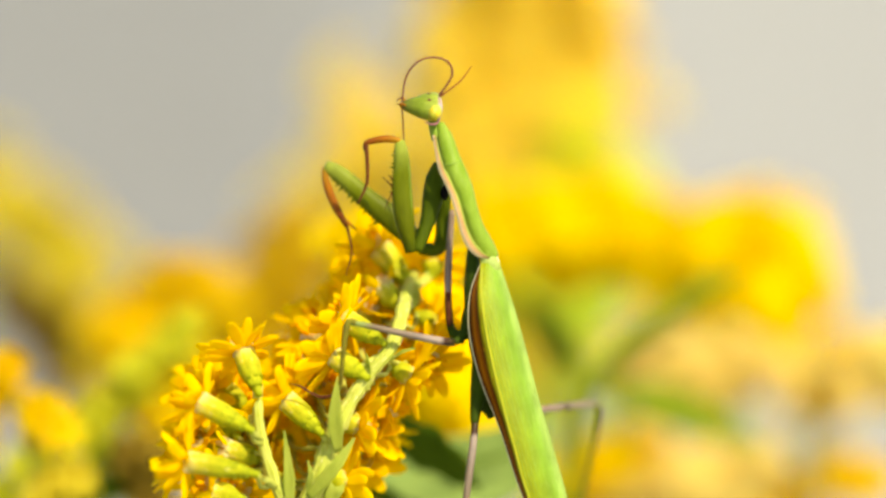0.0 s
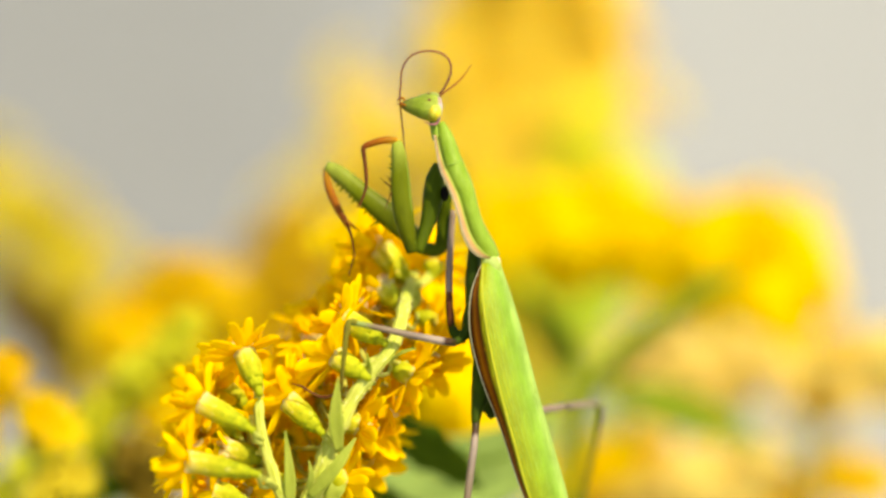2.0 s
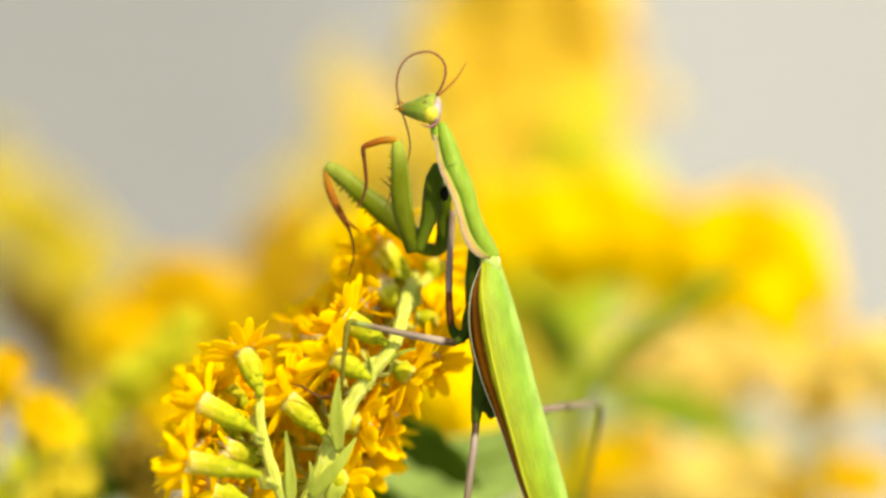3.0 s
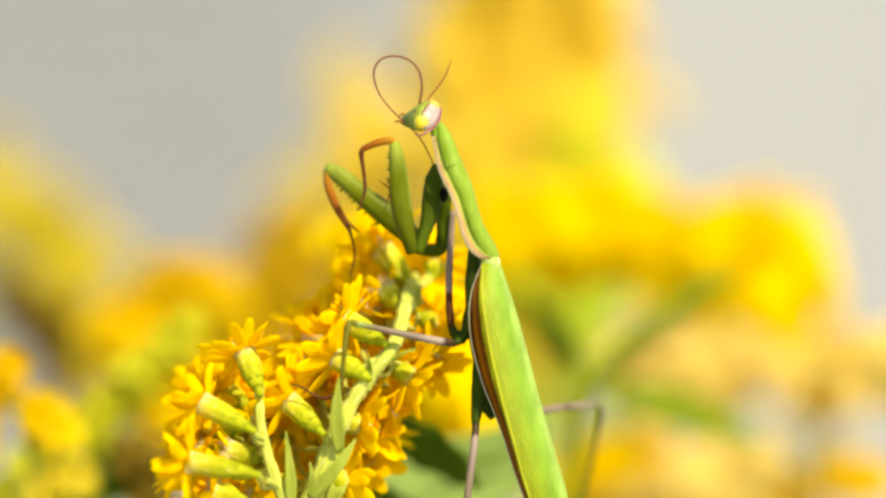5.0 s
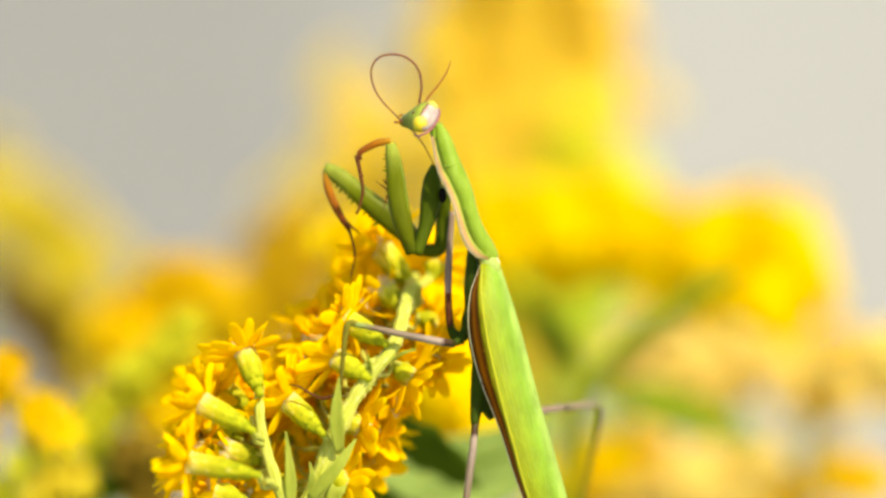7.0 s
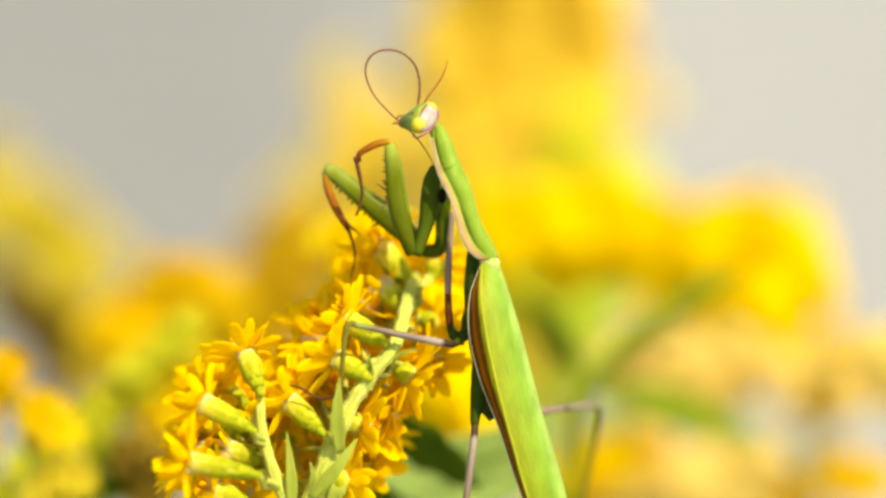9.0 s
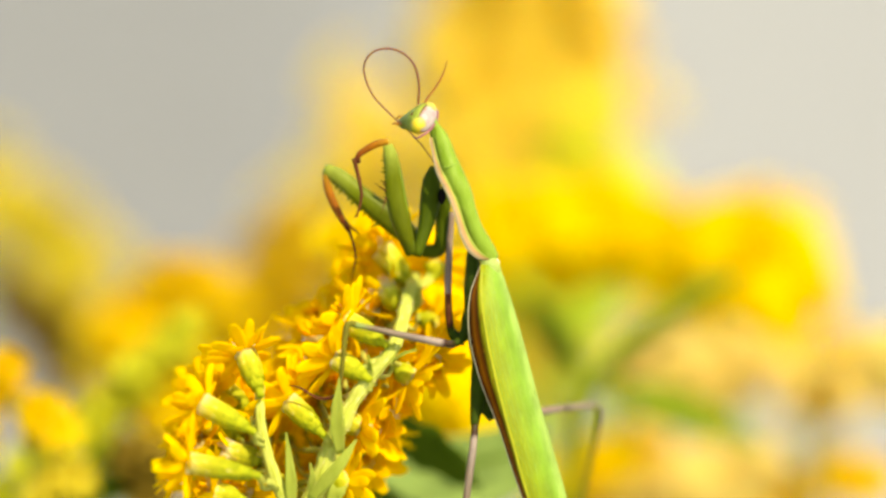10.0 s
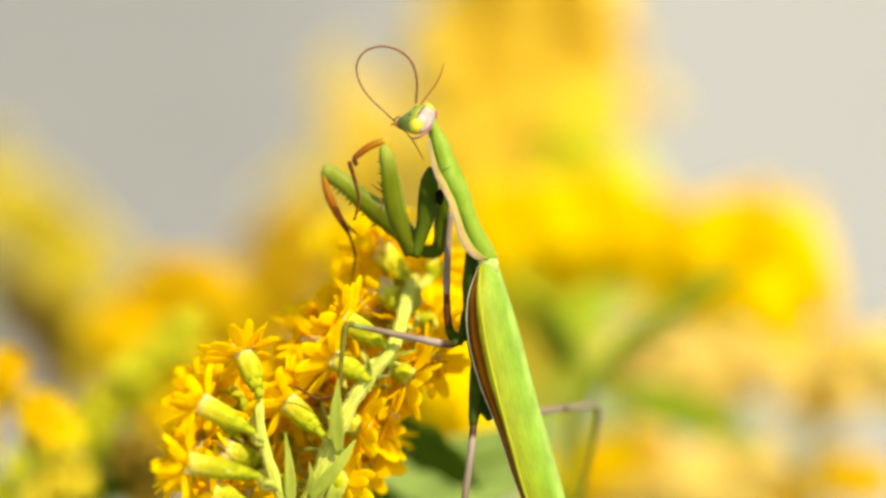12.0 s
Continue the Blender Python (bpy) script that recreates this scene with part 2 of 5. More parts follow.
def tube(bm, pts, side, depth=None, n=14, seg=10, wobble=0.0, ribs=0):
    """A closed limb along pts; side and depth: lists of half-widths across and into the working plane."""
    depth = depth or side
    line = curve(pts, n)
    rings = []
    for i, c in enumerate(line):
        t = (line[min(i + 1, n)] - line[max(i - 1, 0)]).normalized()
        ref = Vector((0, 1, 0)) if abs(t.y) < 0.9 else Vector((1, 0, 0))
        u = t.cross(ref).normalized()
        w = u.cross(t).normalized()
        a, b = along(side, i / n), along(depth, i / n)
        if wobble:
            k = 1 + wobble * noise.noise(c * 0.7)
            a, b = a * k, b * k
        ring = []
        for k in range(seg):
            ang = 2 * math.pi * k / seg
            ridge = 1 + (0.09 * math.cos(ribs * ang + i * 0.02) if ribs else 0)
            ring.append(bm.verts.new(c + (u * a * math.cos(ang) + w * b * math.sin(ang)) * ridge))
        rings.append(ring)
    uv = bm.loops.layers.uv.verify()
    for i, (r, q) in enumerate(zip(rings, rings[1:])):
        for k in range(seg):
            face = bm.faces.new((r[k], r[(k + 1) % seg], q[(k + 1) % seg], q[k]))
            for loop, f in zip(face.loops, (i, i, i + 1, i + 1)):
                loop[uv].uv = (f / n, k / seg)
    bm.faces.new(rings[0][::-1])
    for loop in bm.faces.new(rings[-1]).loops:
        loop[uv].uv = (1, 0)


def ball(bm, c, r, u=12, v=8, turn=None):
    m = Matrix.Translation(c) @ (turn or Matrix()) @ Matrix.Diagonal((*r, 1))
    bmesh.ops.create_uvsphere(bm, u_segments=u, v_segments=v, radius=1, matrix=m)


def spike(bm, a, b, r, seg=5):
    tube(bm, [a, b], [r, r * 0.15], n=2, seg=seg)


def blade(bm, pts, widths, facing, fold=0.25, thick=0.15, n=14, wave=0.0):
    """A leaf or petal along pts with half-widths, its face turned to 'facing', folded along its midrib."""
    line = curve(pts, n)
    face = V(facing).normalized()
    top, low = [], []
    for i, c in enumerate(line):
        t = (line[min(i + 1, n)] - line[max(i - 1, 0)]).normalized()
        s = t.cross(face).normalized()
        nrm = s.cross(t).normalized()
        w = along(widths, i / n)
        row_t, row_l = [], []
        for f in (-1, -0.55, 0, 0.55, 1):
            p = c + s * w * f + nrm * (abs(f) * w * fold + wave * w * math.sin(i * 1.3 + f * 2) * abs(f))
            row_t.append(bm.verts.new(p + nrm * thick * 0.5))
            row_l.append(bm.verts.new(p - nrm * thick * 0.5 * (1 if abs(f) < 0.9 else 0.4)))
        top.append(row_t)
        low.append(row_l)
    uv = bm.loops.layers.uv.verify()
    for i in range(n):
        for k in range(4):
            for face, ends in ((bm.faces.new((top[i][k], top[i][k + 1], top[i + 1][k + 1], top[i + 1][k])), (i, i, i + 1, i + 1)),
                               (bm.faces.new((low[i][k + 1], low[i][k], low[i + 1][k], low[i + 1][k + 1])), (i, i, i + 1, i + 1))):
                for loop, f in zip(face.loops, ends):
                    loop[uv].uv = (f / n, k / 4)
        bm.faces.new((top[i][0], top[i + 1][0], low[i + 1][0], low[i][0]))
        bm.faces.new((top[i + 1][4], top[i][4], low[i][4], low[i + 1][4]))
    bm.faces.new([*top[0], *low[0][::-1]])
    bm.faces.new([*top[-1][::-1], *low[-1]])


def mesh_of(name, bm, mat, m=None):
    if m is not None:
        bm.transform(m)
    bmesh.ops.recalc_face_normals(bm, faces=bm.faces)
    me = bpy.data.meshes.new(name)
    bm.to_mesh(me)
    bm.free()
    me.materials.append(mat)
    me.shade_smooth()
    return me


WORLD = {}


def thing(name, m):
    ob = new(name)
    ob.empty_display_size = 0.01
    ob.matrix_basis = m
    WORLD[ob] = m.copy()
    return ob


def part(name, bm, mat, parent, label="", pivot=None):
    """Links a bmesh drawn in plan millimetres as one mesh under a thing or part; pivot: the plan point that becomes its origin."""
    base = WORLD[parent]
    origin = MM @ V(pivot) if pivot else base.translation
    m = Matrix.Translation(origin) @ base.to_3x3().to_4x4()
    ob = new(name, mesh_of(name, bm, mat, m.inverted() @ MM))
    ob.parent = parent
    ob.matrix_basis = base.inverted() @ m
    WORLD[ob] = m
    return tagged(ob, label)


def bm_tube(*args, **kw):
    bm = bmesh.new()
    tube(bm, *args, **kw)
    return bm


def bm_blade(*args, **kw):
    bm = bmesh.new()
    blade(bm, *args, **kw)
    return bm


# ---- ground ----
bm = bmesh.new()
bmesh.ops.create_grid(bm, x_segments=60, y_segments=60, size=400)
ground = new("ground", mesh_of("ground", bm, M_GROUND))
tagged(ground, "pale sunlit gravel ground reaching to the horizon", "ground", kind="structure")

# ---- goldenrod in front ----
front = thing("goldenrod", pose(-0.05, -0.02, 0))
tagged(front, "sharp yellow flowering goldenrod sprig carrying the mantis", "goldenrod")
root = MM.inverted() @ Vector((-0.05, -0.02, 0))
part("lower_stem", bm_tube([root, (-32.00, 0.0, -171.58), (-29.50, 0.0, -67.42), (-27.17, 0.0, -59.08)], [3.0, 2.8, 2.4, 2.1], n=40, seg=10), M_STEM, front)
stem = part("stem", bm_tube([(-28.25, 0.0, -63.25), (-23.25, 0.0, -45.33), (-20.58, 0.0, -39.08), (-18.33, 0.0, -33.67), (-16.00, 0.0, -27.00), (-13.50, 0.0, -22.25), (-10.75, 0.0, -18.25), (-8.08, 0.0, -15.08), (-6.77, 2.0, -12.29), (-5.97, 6.0, -9.00), (-5.27, 13.0, -6.04), (-4.23, 22.0, -3.54)],
            [1.9, 1.75, 1.6, 1.5, 1.5, 1.45, 1.3, 1.05, 0.95, 0.95, 0.95, 0.9, 0.8], n=90, seg=36, wobble=0.25, ribs=9), M_STEM, front, "pale green ribbed stem")
part("branch", bm_tube([(-19.88, -1.0, -45.18), (-22.59, -2.0, -38.54), (-24.38, -3.0, -34.75), (-25.87, -3.0, -30.44), (-26.95, -3.0, -26.04), (-27.20, -3.0, -22.72), (-27.12, -3.0, -19.82)], [1.35, 1.15, 1.0, 0.9, 0.8, 0.75, 0.7], n=40, seg=28, wobble=0.2, ribs=7), M_STEM, front)
part("branch", bm_tube([(-7.86, 2.0, -15.38), (-10.75, 0.0, -16.58), (-12.42, 0.0, -17.83)], [0.7, 0.6, 0.5]), M_STEM, front)
part("branch", bm_tube([(-5.30, 16.0, -7.61), (-3.34, 17.0, -5.05), (-1.63, 18.0, -3.34)], [0.7, 0.6, 0.6]), M_STEM, front)

hairs = random.Random(5)
bm = bmesh.new()
axis_line = curve([(-23.25, 0.0, -45.33), (-20.58, 0.0, -39.08), (-18.33, 0.0, -33.67), (-16.00, 0.0, -27.00), (-13.50, 0.0, -22.25), (-10.75, 0.0, -18.25), (-8.08, 0.0, -15.08), (-6.77, 2.0, -12.29), (-5.97, 6.0, -9.00), (-5.27, 13.0, -6.04)], 120)
for k in range(420):
    i = hairs.randrange(8, 112)
    along_stem = (axis_line[i + 1] - axis_line[i - 1]).normalized()
    side = along_stem.cross(Vector((hairs.gauss(0, 1), hairs.gauss(0, 1), hairs.gauss(0, 1)))).normalized()
    p = axis_line[i] + side * (1.45 - 0.55 * i / 120)
    spike(bm, p - side * 0.25, p + side * hairs.uniform(0.25, 0.6) + along_stem * 0.3, 0.05, 3)
tagged(part("stem_down", bm, M_PAPPUS, front, "short pale hairs on the stem"), kind="stuff")

bracts = [
    ([(-15.45, -2.0, -29.82), (-15.90, -4.0, -24.76), (-15.46, -5.0, -18.60)], [0.6, 1.2, 0.8, 0.05], (0.2, -1, 0.3)),
    ([(-22.56, -3.0, -38.07), (-22.69, -4.0, -32.62), (-23.23, -5.0, -26.53)], [0.6, 0.95, 0.55, 0.05], (0.3, -1, 0.2)),
    ([(-19.82, -3.0, -36.41), (-16.06, -4.0, -32.21), (-12.94, -3.0, -27.70)], [0.6, 1.05, 0.85, 0.1], (0.3, -1, 0.4)),
    ([(-19.82, -3.0, -35.58), (-19.37, -4.0, -33.04), (-19.79, -4.0, -30.97)], [0.2, 0.5, 0.05], (0, -1, 0)),
    ([(-11.02, 1.0, -19.95), (-10.73, -1.0, -17.39), (-11.32, -1.0, -15.31)], [0.3, 0.6, 0.08], (-1, -0.6, 0)),
    ([(-5.84, 10.0, -9.65), (-4.15, 10.0, -7.11), (-3.90, 10.0, -5.42)], [0.5, 1.0, 0.1], (0.5, -1, 0)),
    ([(-7.83, 0.0, -16.58), (-5.99, -1.0, -15.31), (-4.08, -1.0, -14.64)], [0.3, 0.5, 0.08], (0, -0.5, 1)),
    ([(-16.64, 2.0, -37.54), (-16.22, 2.0, -35.45), (-15.41, 3.0, -33.83)], [0.9, 1.6, 1.0], (0, -1, 0)),
]
for pts, widths, facing in bracts:
    part("bract", bm_blade(pts, widths, facing, fold=0.35, thick=0.2), M_BRACT, front)


def ray_mesh(length, width, bend, seed):
    bm = bmesh.new()
    rnd = random.Random(seed)
    pts = [(0, 0, 0), (length * 0.35, 0, bend * 0.25), (length * 0.7, rnd.uniform(-0.2, 0.2), bend * 0.7), (length, rnd.uniform(-0.3, 0.3), bend)]
    blade(bm, pts, [width * 0.35, width * 0.8, width, width * 1.02, width * 0.98, width * 0.85, width * 0.4], (0, 0, 1), fold=rnd.uniform(0.03, 0.16), thick=0.09, n=12)
    return mesh_of("ray_floret", bm, M_RAY, Matrix.Diagonal((0.001, 0.001, 0.001, 1)))


BRANCH_LINE = curve([(-22.59, -2.0, -38.54), (-24.38, -3.0, -34.75), (-25.87, -3.0, -30.44), (-26.95, -3.0, -26.04), (-27.20, -3.0, -22.72), (-27.12, -3.0, -19.82)], 60)


def stalk_to_stem(plant, a, axis):
    """A thin stalk from a flower head down to the nearest lower point of the stem or branch."""
    near = min((p for p in axis_line + BRANCH_LINE if p.z < a.z - 0.5), key=lambda p: (p - a).length + 0.4 * abs(a.z - p.z - 5), default=None)
    if near is None or (near - a).length < 4.5:
        return
    bend = near.lerp(a, 0.6) + Vector((0, 0, -0.12 * (near - a).length))
    part("stalk", bm_tube([near, bend, a - axis * 0.9], [0.42, 0.36, 0.4], n=8, seg=6), M_STEM, plant)


RAYS = [ray_mesh(4.5, 0.84, -0.7, 1), ray_mesh(4.8, 0.78, 0.5, 2), ray_mesh(4.0, 0.86, -1.2, 3), ray_mesh(4.7, 0.76, 0.1, 4), ray_mesh(3.8, 0.86, 0.9, 5), ray_mesh(4.6, 0.80, -1.7, 6)]
rng = random.Random(7)


def flower_head(plant, base, tip, rays=11, spread=75, size=1.0, fat=1.55, open_from=0, arc=360, disc=True, fan=18):
    """One flower head: a green cup from base to tip, with ray florets round its mouth."""
    a, b = V(base), V(tip)
    axis = (b - a).normalized()
    mid = a.lerp(b, 0.45)
    bm = bmesh.new()
    tube(bm, [a - axis * 1.2, a, mid, b], [0.5, 0.62, 0.72 * fat, 1.0 * fat, 1.12 * fat, 1.12 * fat, 1.08 * fat, 0.98 * fat], n=18, seg=14)
    ref = axis.cross(Vector((0, 1, 0)) if abs(axis.y) < 0.9 else Vector((1, 0, 0))).normalized()
    other = axis.cross(ref)
    for row, (f, ln) in enumerate(((0.02, 0.4), (0.2, 0.5), (0.42, 0.55))):
        for k in range(8):
            ang = 2 * math.pi * (k + row * 0.5 + rng.uniform(-0.15, 0.15)) / 8
            out = ref * math.cos(ang) + other * math.sin(ang)
            p = a.lerp(b, f) + out * fat * (0.55, 0.86, 1.04)[row]
            q = a.lerp(b, min(1.02, f + ln * rng.uniform(0.85, 1.1))) + out * fat * (0.98, 1.09, 1.06)[row]
            blade(bm, [p, p.lerp(q, 0.5) + out * 0.03, q], [0.3, 0.52, 0.45, 0.06], out, fold=-0.3, thick=0.12, n=6)
    head = part("flower_head", bm, M_INV, plant, pivot=tip)
    stalk_to_stem(plant, a, axis)
    if disc:
        bm = bmesh.new()
        for k in range(16):
            ang, rr = rng.uniform(0, 6.28), fat * 0.7 * math.sqrt(rng.random())
            out = ref * math.cos(ang) + other * math.sin(ang)
            p = b + out * rr - axis * 0.4
            q = p + axis * rng.uniform(2.0, 3.4) * size + out * rng.uniform(0.2, 0.9)
            tube(bm, [p, p.lerp(q, 0.6), q], [0.2, 0.26, 0.42, 0.34], n=5, seg=6)
        part("flower_disc", bm, M_DISC, head, "orange-yellow tubular florets")
    bm = bmesh.new()
    for k in range(64):
        ang = rng.uniform(0, 6.28)
        out = ref * math.cos(ang) + other * math.sin(ang)
        p = b + out * fat * rng.uniform(0.8, 1.06) - axis * 0.8
        spike(bm, p, p + axis * rng.uniform(1.4, 2.4) + out * rng.uniform(0.0, 0.5), 0.13, 4)
    part("pappus", bm, M_PAPPUS, head, "whitish bristles at the cup's mouth")
    inv = WORLD[head].inverted()
    for k in range(rays):
        ang = radians(open_from + arc * (k + rng.uniform(-0.25, 0.25)) / rays)
        out = ref * math.cos(ang) + other * math.sin(ang)
        sp = radians(spread + rng.uniform(-fan, fan))
        d = (axis * math.cos(sp) + out * math.sin(sp)).normalized()
        up = (axis * math.sin(sp) - out * math.cos(sp)).normalized()
        y = up.cross(d)
        turn = Matrix((d, y, up)).transposed().to_4x4() @ pose(0, 0, 0, rng.uniform(-22, 22))
        place = Matrix.Translation(PLANE @ ((b + out * fat * 0.9 - axis * 0.45) * 0.001)) @ PLANE.to_3x3().to_4x4() @ turn
        s = 1.22 * size * rng.uniform(0.86, 1.1)
        ob = new("ray_floret", RAYS[rng.randrange(len(RAYS))])
        ob.parent = head
        ob.matrix_basis = inv @ place @ Matrix.Diagonal((s, s, s, 1))
    return head


flower_head(front, (-27.24, -4.0, -20.45), (-29.45, -1.0, -14.81), 19, 68, 0.95, 1.55, fan=28)
flower_head(front, (-28.45, -10.0, -25.91), (-35.59, -7.0, -22.25), 19, 66, 0.95, 1.5, fan=28)
flower_head(front, (-27.66, -13.0, -32.39), (-37.33, -11.0, -30.70), 19, 66, 0.95, 1.45, fan=28)
flower_head(front, (-26.83, 0.0, -30.92), (-32.05, 1.0, -29.71), 6, 25, 0.6, 1.5, disc=False)
flower_head(front, (-18.41, -3.0, -26.46), (-23.17, 0.0, -22.17), 19, 62, 1.0, 1.5, fan=28)
flower_head(front, (-9.32, -1.0, -13.48), (-14.88, 2.0, -10.20), 19, 80, 0.95, 1.55, fan=16)
flower_head(front, (-5.14, 17.0, -5.48), (-9.95, 18.0, 0.43), 19, 62, 1.15, 1.75, fan=28)
flower_head(front, (-11.81, -1.0, -18.55), (-16.36, 1.0, -15.78), 19, 62, 1.1, 1.5, fan=28)
flower_head(front, (-6.97, 12.0, -8.58), (-9.19, 13.0, -5.70), 5, 25, 0.6, 1.6, disc=False)
flower_head(front, (-7.06, 5.0, -17.56), (-4.96, 6.0, -19.10), 16, 75, 1.05, 1.4)
flower_head(front, (-15.43, 4.0, -25.50), (-12.52, 5.0, -26.13), 15, 70, 1.0, 1.5)
flower_head(front, (-16.66, 3.0, -34.25), (-14.76, 4.0, -34.13), 15, 62, 0.95, 1.6)
flower_head(front, (-1.63, 18.0, -3.52), (-1.37, 19.0, -1.80), 14, 80, 1.0, 1.5)
flower_head(front, (-3.33, 16.0, -10.17), (-1.37, 17.0, -11.47), 16, 80, 1.05, 1.4)
flower_head(front, (-30.24, -2.0, -36.47), (-34.22, -2.0, -35.47), 14, 75, 1.0, 1.5)
flower_head(front, (-31.00, 5.0, -27.64), (-36.10, 6.0, -25.33), 14, 80, 1.0, 1.5)
flower_head(front, (-29.36, 6.0, -23.47), (-33.26, 8.0, -20.34), 14, 80, 0.95, 1.4)
flower_head(front, (-12.17, 9.0, -23.59), (-7.96, 10.0, -23.62), 14, 85, 1.0, 1.4)
flower_head(front, (-22.32, 9.0, -35.42), (-26.50, 8.0, -34.52), 14, 85, 1.0, 1.4)
flower_head(front, (-18.94, 9.0, -21.05), (-21.44, 8.0, -17.64), 14, 80, 1.0, 1.4)
flower_head(front, (-32.41, 8.0, -30.30), (-36.57, 7.0, -28.99), 14, 85, 1.0, 1.4)
flower_head(front, (-27.26, 6.0, -36.94), (-29.69, 4.0, -35.98), 14, 85, 0.9, 1.4)
flower_head(front, (-3.74, 12.0, -15.20), (-2.03, 10.0, -16.85), 14, 80, 1.0, 1.4)
for u, v in (((-9.78, 30.0, -3.41), (-11.65, 27.0, -2.17)), ((-10.48, 30.0, -6.90), (-12.52, 27.0, -6.17)), ((-9.11, 32.0, -1.23), (-10.13, 30.0, 0.79)), ((-12.07, 26.0, -9.29), (-14.02, 24.0, -8.40)), ((-8.21, 30.0, -10.40), (-10.09, 27.0, -9.04)),
             ((-2.81, 34.0, -5.19), (-1.66, 31.0, -3.24)), ((-2.81, 34.0, -10.46), (-1.22, 31.0, -9.10)), ((-3.40, 28.0, -14.72), (-1.65, 25.0, -14.22)), ((-4.33, 38.0, -2.56), (-3.44, 36.0, -0.35))):
    flower_head(front, u, v, 16, 72, 0.95, 1.5)
for u, v in (((-12.50, 26.0, -17.28), (-14.15, 22.0, -14.58)), ((-14.28, 28.0, -24.30), (-15.06, 24.0, -20.69)), ((-16.07, 30.0, -31.36), (-17.28, 26.0, -27.70)), ((-28.91, 24.0, -30.21), (-29.59, 20.0, -27.87)),
             ((-31.41, 22.0, -34.43), (-32.07, 18.0, -32.50)), ((-33.13, 22.0, -24.94), (-33.36, 18.0, -23.24)), ((-11.63, 26.0, -33.77), (-11.99, 22.0, -31.84)), ((-27.26, 26.0, -24.22), (-28.82, 22.0, -22.35))):
    flower_head(front, u, V(v) + Vector((0, -3, 0)), 16, 70, 1.05, 1.3)
flower_head(front, (-10.24, 20.0, -8.95), (-11.90, 17.0, -6.76), 14, 65, 0.9, 1.3)
flower_head(front, (-34.72, 7.0, -33.79), (-39.21, 6.0, -31.72), 15, 65, 0.95, 1.4)
flower_head(front, (-33.73, 9.0, -29.50), (-37.90, 8.0, -27.35), 15, 65, 0.95, 1.4)
flower_head(front, (-15.68, 14.0, -16.96), (-19.03, 12.0, -12.66), 15, 80, 1.05, 1.4)
flower_head(front, (-34.63, 10.0, -21.93), (-36.21, 8.0, -21.02), 14, 80, 1.0, 1.4)
flower_head(front, (-12.23, 12.0, -29.64), (-11.35, 10.0, -27.01), 15, 85, 0.95, 1.4)
flower_head(front, (-33.04, 4.0, -35.14), (-32.10, 2.0, -34.19), 14, 85, 0.9, 1.4)
# heads deep in the sprig, turned outwards in all directions
deep = random.Random(23)
for cx, cz, across, up, count in ((-32.0, -29.0, 5.0, 7.0, 8), (-20.5, -27.5, 4.0, 8.0, 6), (-15.0, -15.5, 4.0, 4.5, 5), (-10.5, -20.0, 3.0, 6.0, 5)):
    for k in range(count):
        turn, r = k * 2.4, math.sqrt((k + 0.5) / count)
        p = V((cx + across * r * math.cos(turn), deep.uniform(15, 28), cz + up * r * math.sin(turn)))
        d = V((math.cos(turn) * r - 0.1, deep.uniform(-1.1, -0.2), math.sin(turn) * r + 0.3)).normalized()
        flower_head(front, p, p + d * deep.uniform(3.6, 4.6), 13, 66, deep.uniform(0.95, 1.15), 1.4)
for a, b, c in (((-26.62, -3.0, -28.11), (-27.48, -8.0, -26.90), (-28.45, -10.0, -25.91)), ((-24.55, -3.0, -34.91), (-25.91, -10.0, -33.37), (-27.66, -13.0, -32.39)), ((-25.21, -3.0, -32.67), (-26.12, -1.0, -31.53), (-26.83, 0.0, -30.92)), ((-16.33, 0.0, -29.08), (-17.11, -2.0, -27.99), (-18.41, -3.0, -26.46)), ((-10.75, 0.0, -19.92), (-11.00, 0.0, -19.25), (-11.81, -1.0, -18.55)), ((-5.81, 7.0, -9.61), (-6.45, 11.0, -9.24), (-6.97, 12.0, -8.58)),
                ((-7.86, 2.0, -14.96), (-8.53, 2.0, -13.96), (-9.52, 1.0, -13.27)), ((-5.16, 20.0, -6.37), (-5.35, 22.0, -5.78), (-5.71, 24.0, -5.54)), ((-11.17, 0.0, -20.75), (-11.60, 1.0, -19.11), (-12.27, 1.0, -18.53))):
    part("stalk", bm_tube([a, b, c], [0.55, 0.5, 0.5], n=6), M_STEM, front)


# ---- goldenrods behind ----
def head_template():
    """A small flower head as vertices and faces: a cup and eight short rays."""
    verts, faces = [], []
    for k in range(6):
        a = 2 * math.pi * k / 6
        verts += [(0.5 * math.cos(a), 0.5 * math.sin(a), -2.0), (1.2 * math.cos(a), 1.2 * math.sin(a), 0.6)]
    for k in range(6):
        j = (k + 1) % 6
        faces.append((2 * k, 2 * j, 2 * j + 1, 2 * k + 1))
    for k in range(8):
        a = 2 * math.pi * k / 8
        c, s = math.cos(a), math.sin(a)
        i = len(verts)
        for r, w, z in ((0.7, 0.45, 0.3), (2.4, 0.75, 1.1), (3.9, 0.4, 0.8)):
            verts += [(r * c - w * s, r * s + w * c, z), (r * c + w * s, r * s - w * c, z + 0.1)]
        faces += [(i, i + 1, i + 3, i + 2), (i + 2, i + 3, i + 5, i + 4)]
    i = len(verts)
    for k in range(6):
        a = 2 * math.pi * k / 6
        verts.append((1.1 * math.cos(a), 1.1 * math.sin(a), 1.2))
    verts.append((0, 0, 1.9))
    faces += [(i + k, i + (k + 1) % 6, i + 6) for k in range(6)]
    return np.array(verts), faces


TEMPLATE = head_template()


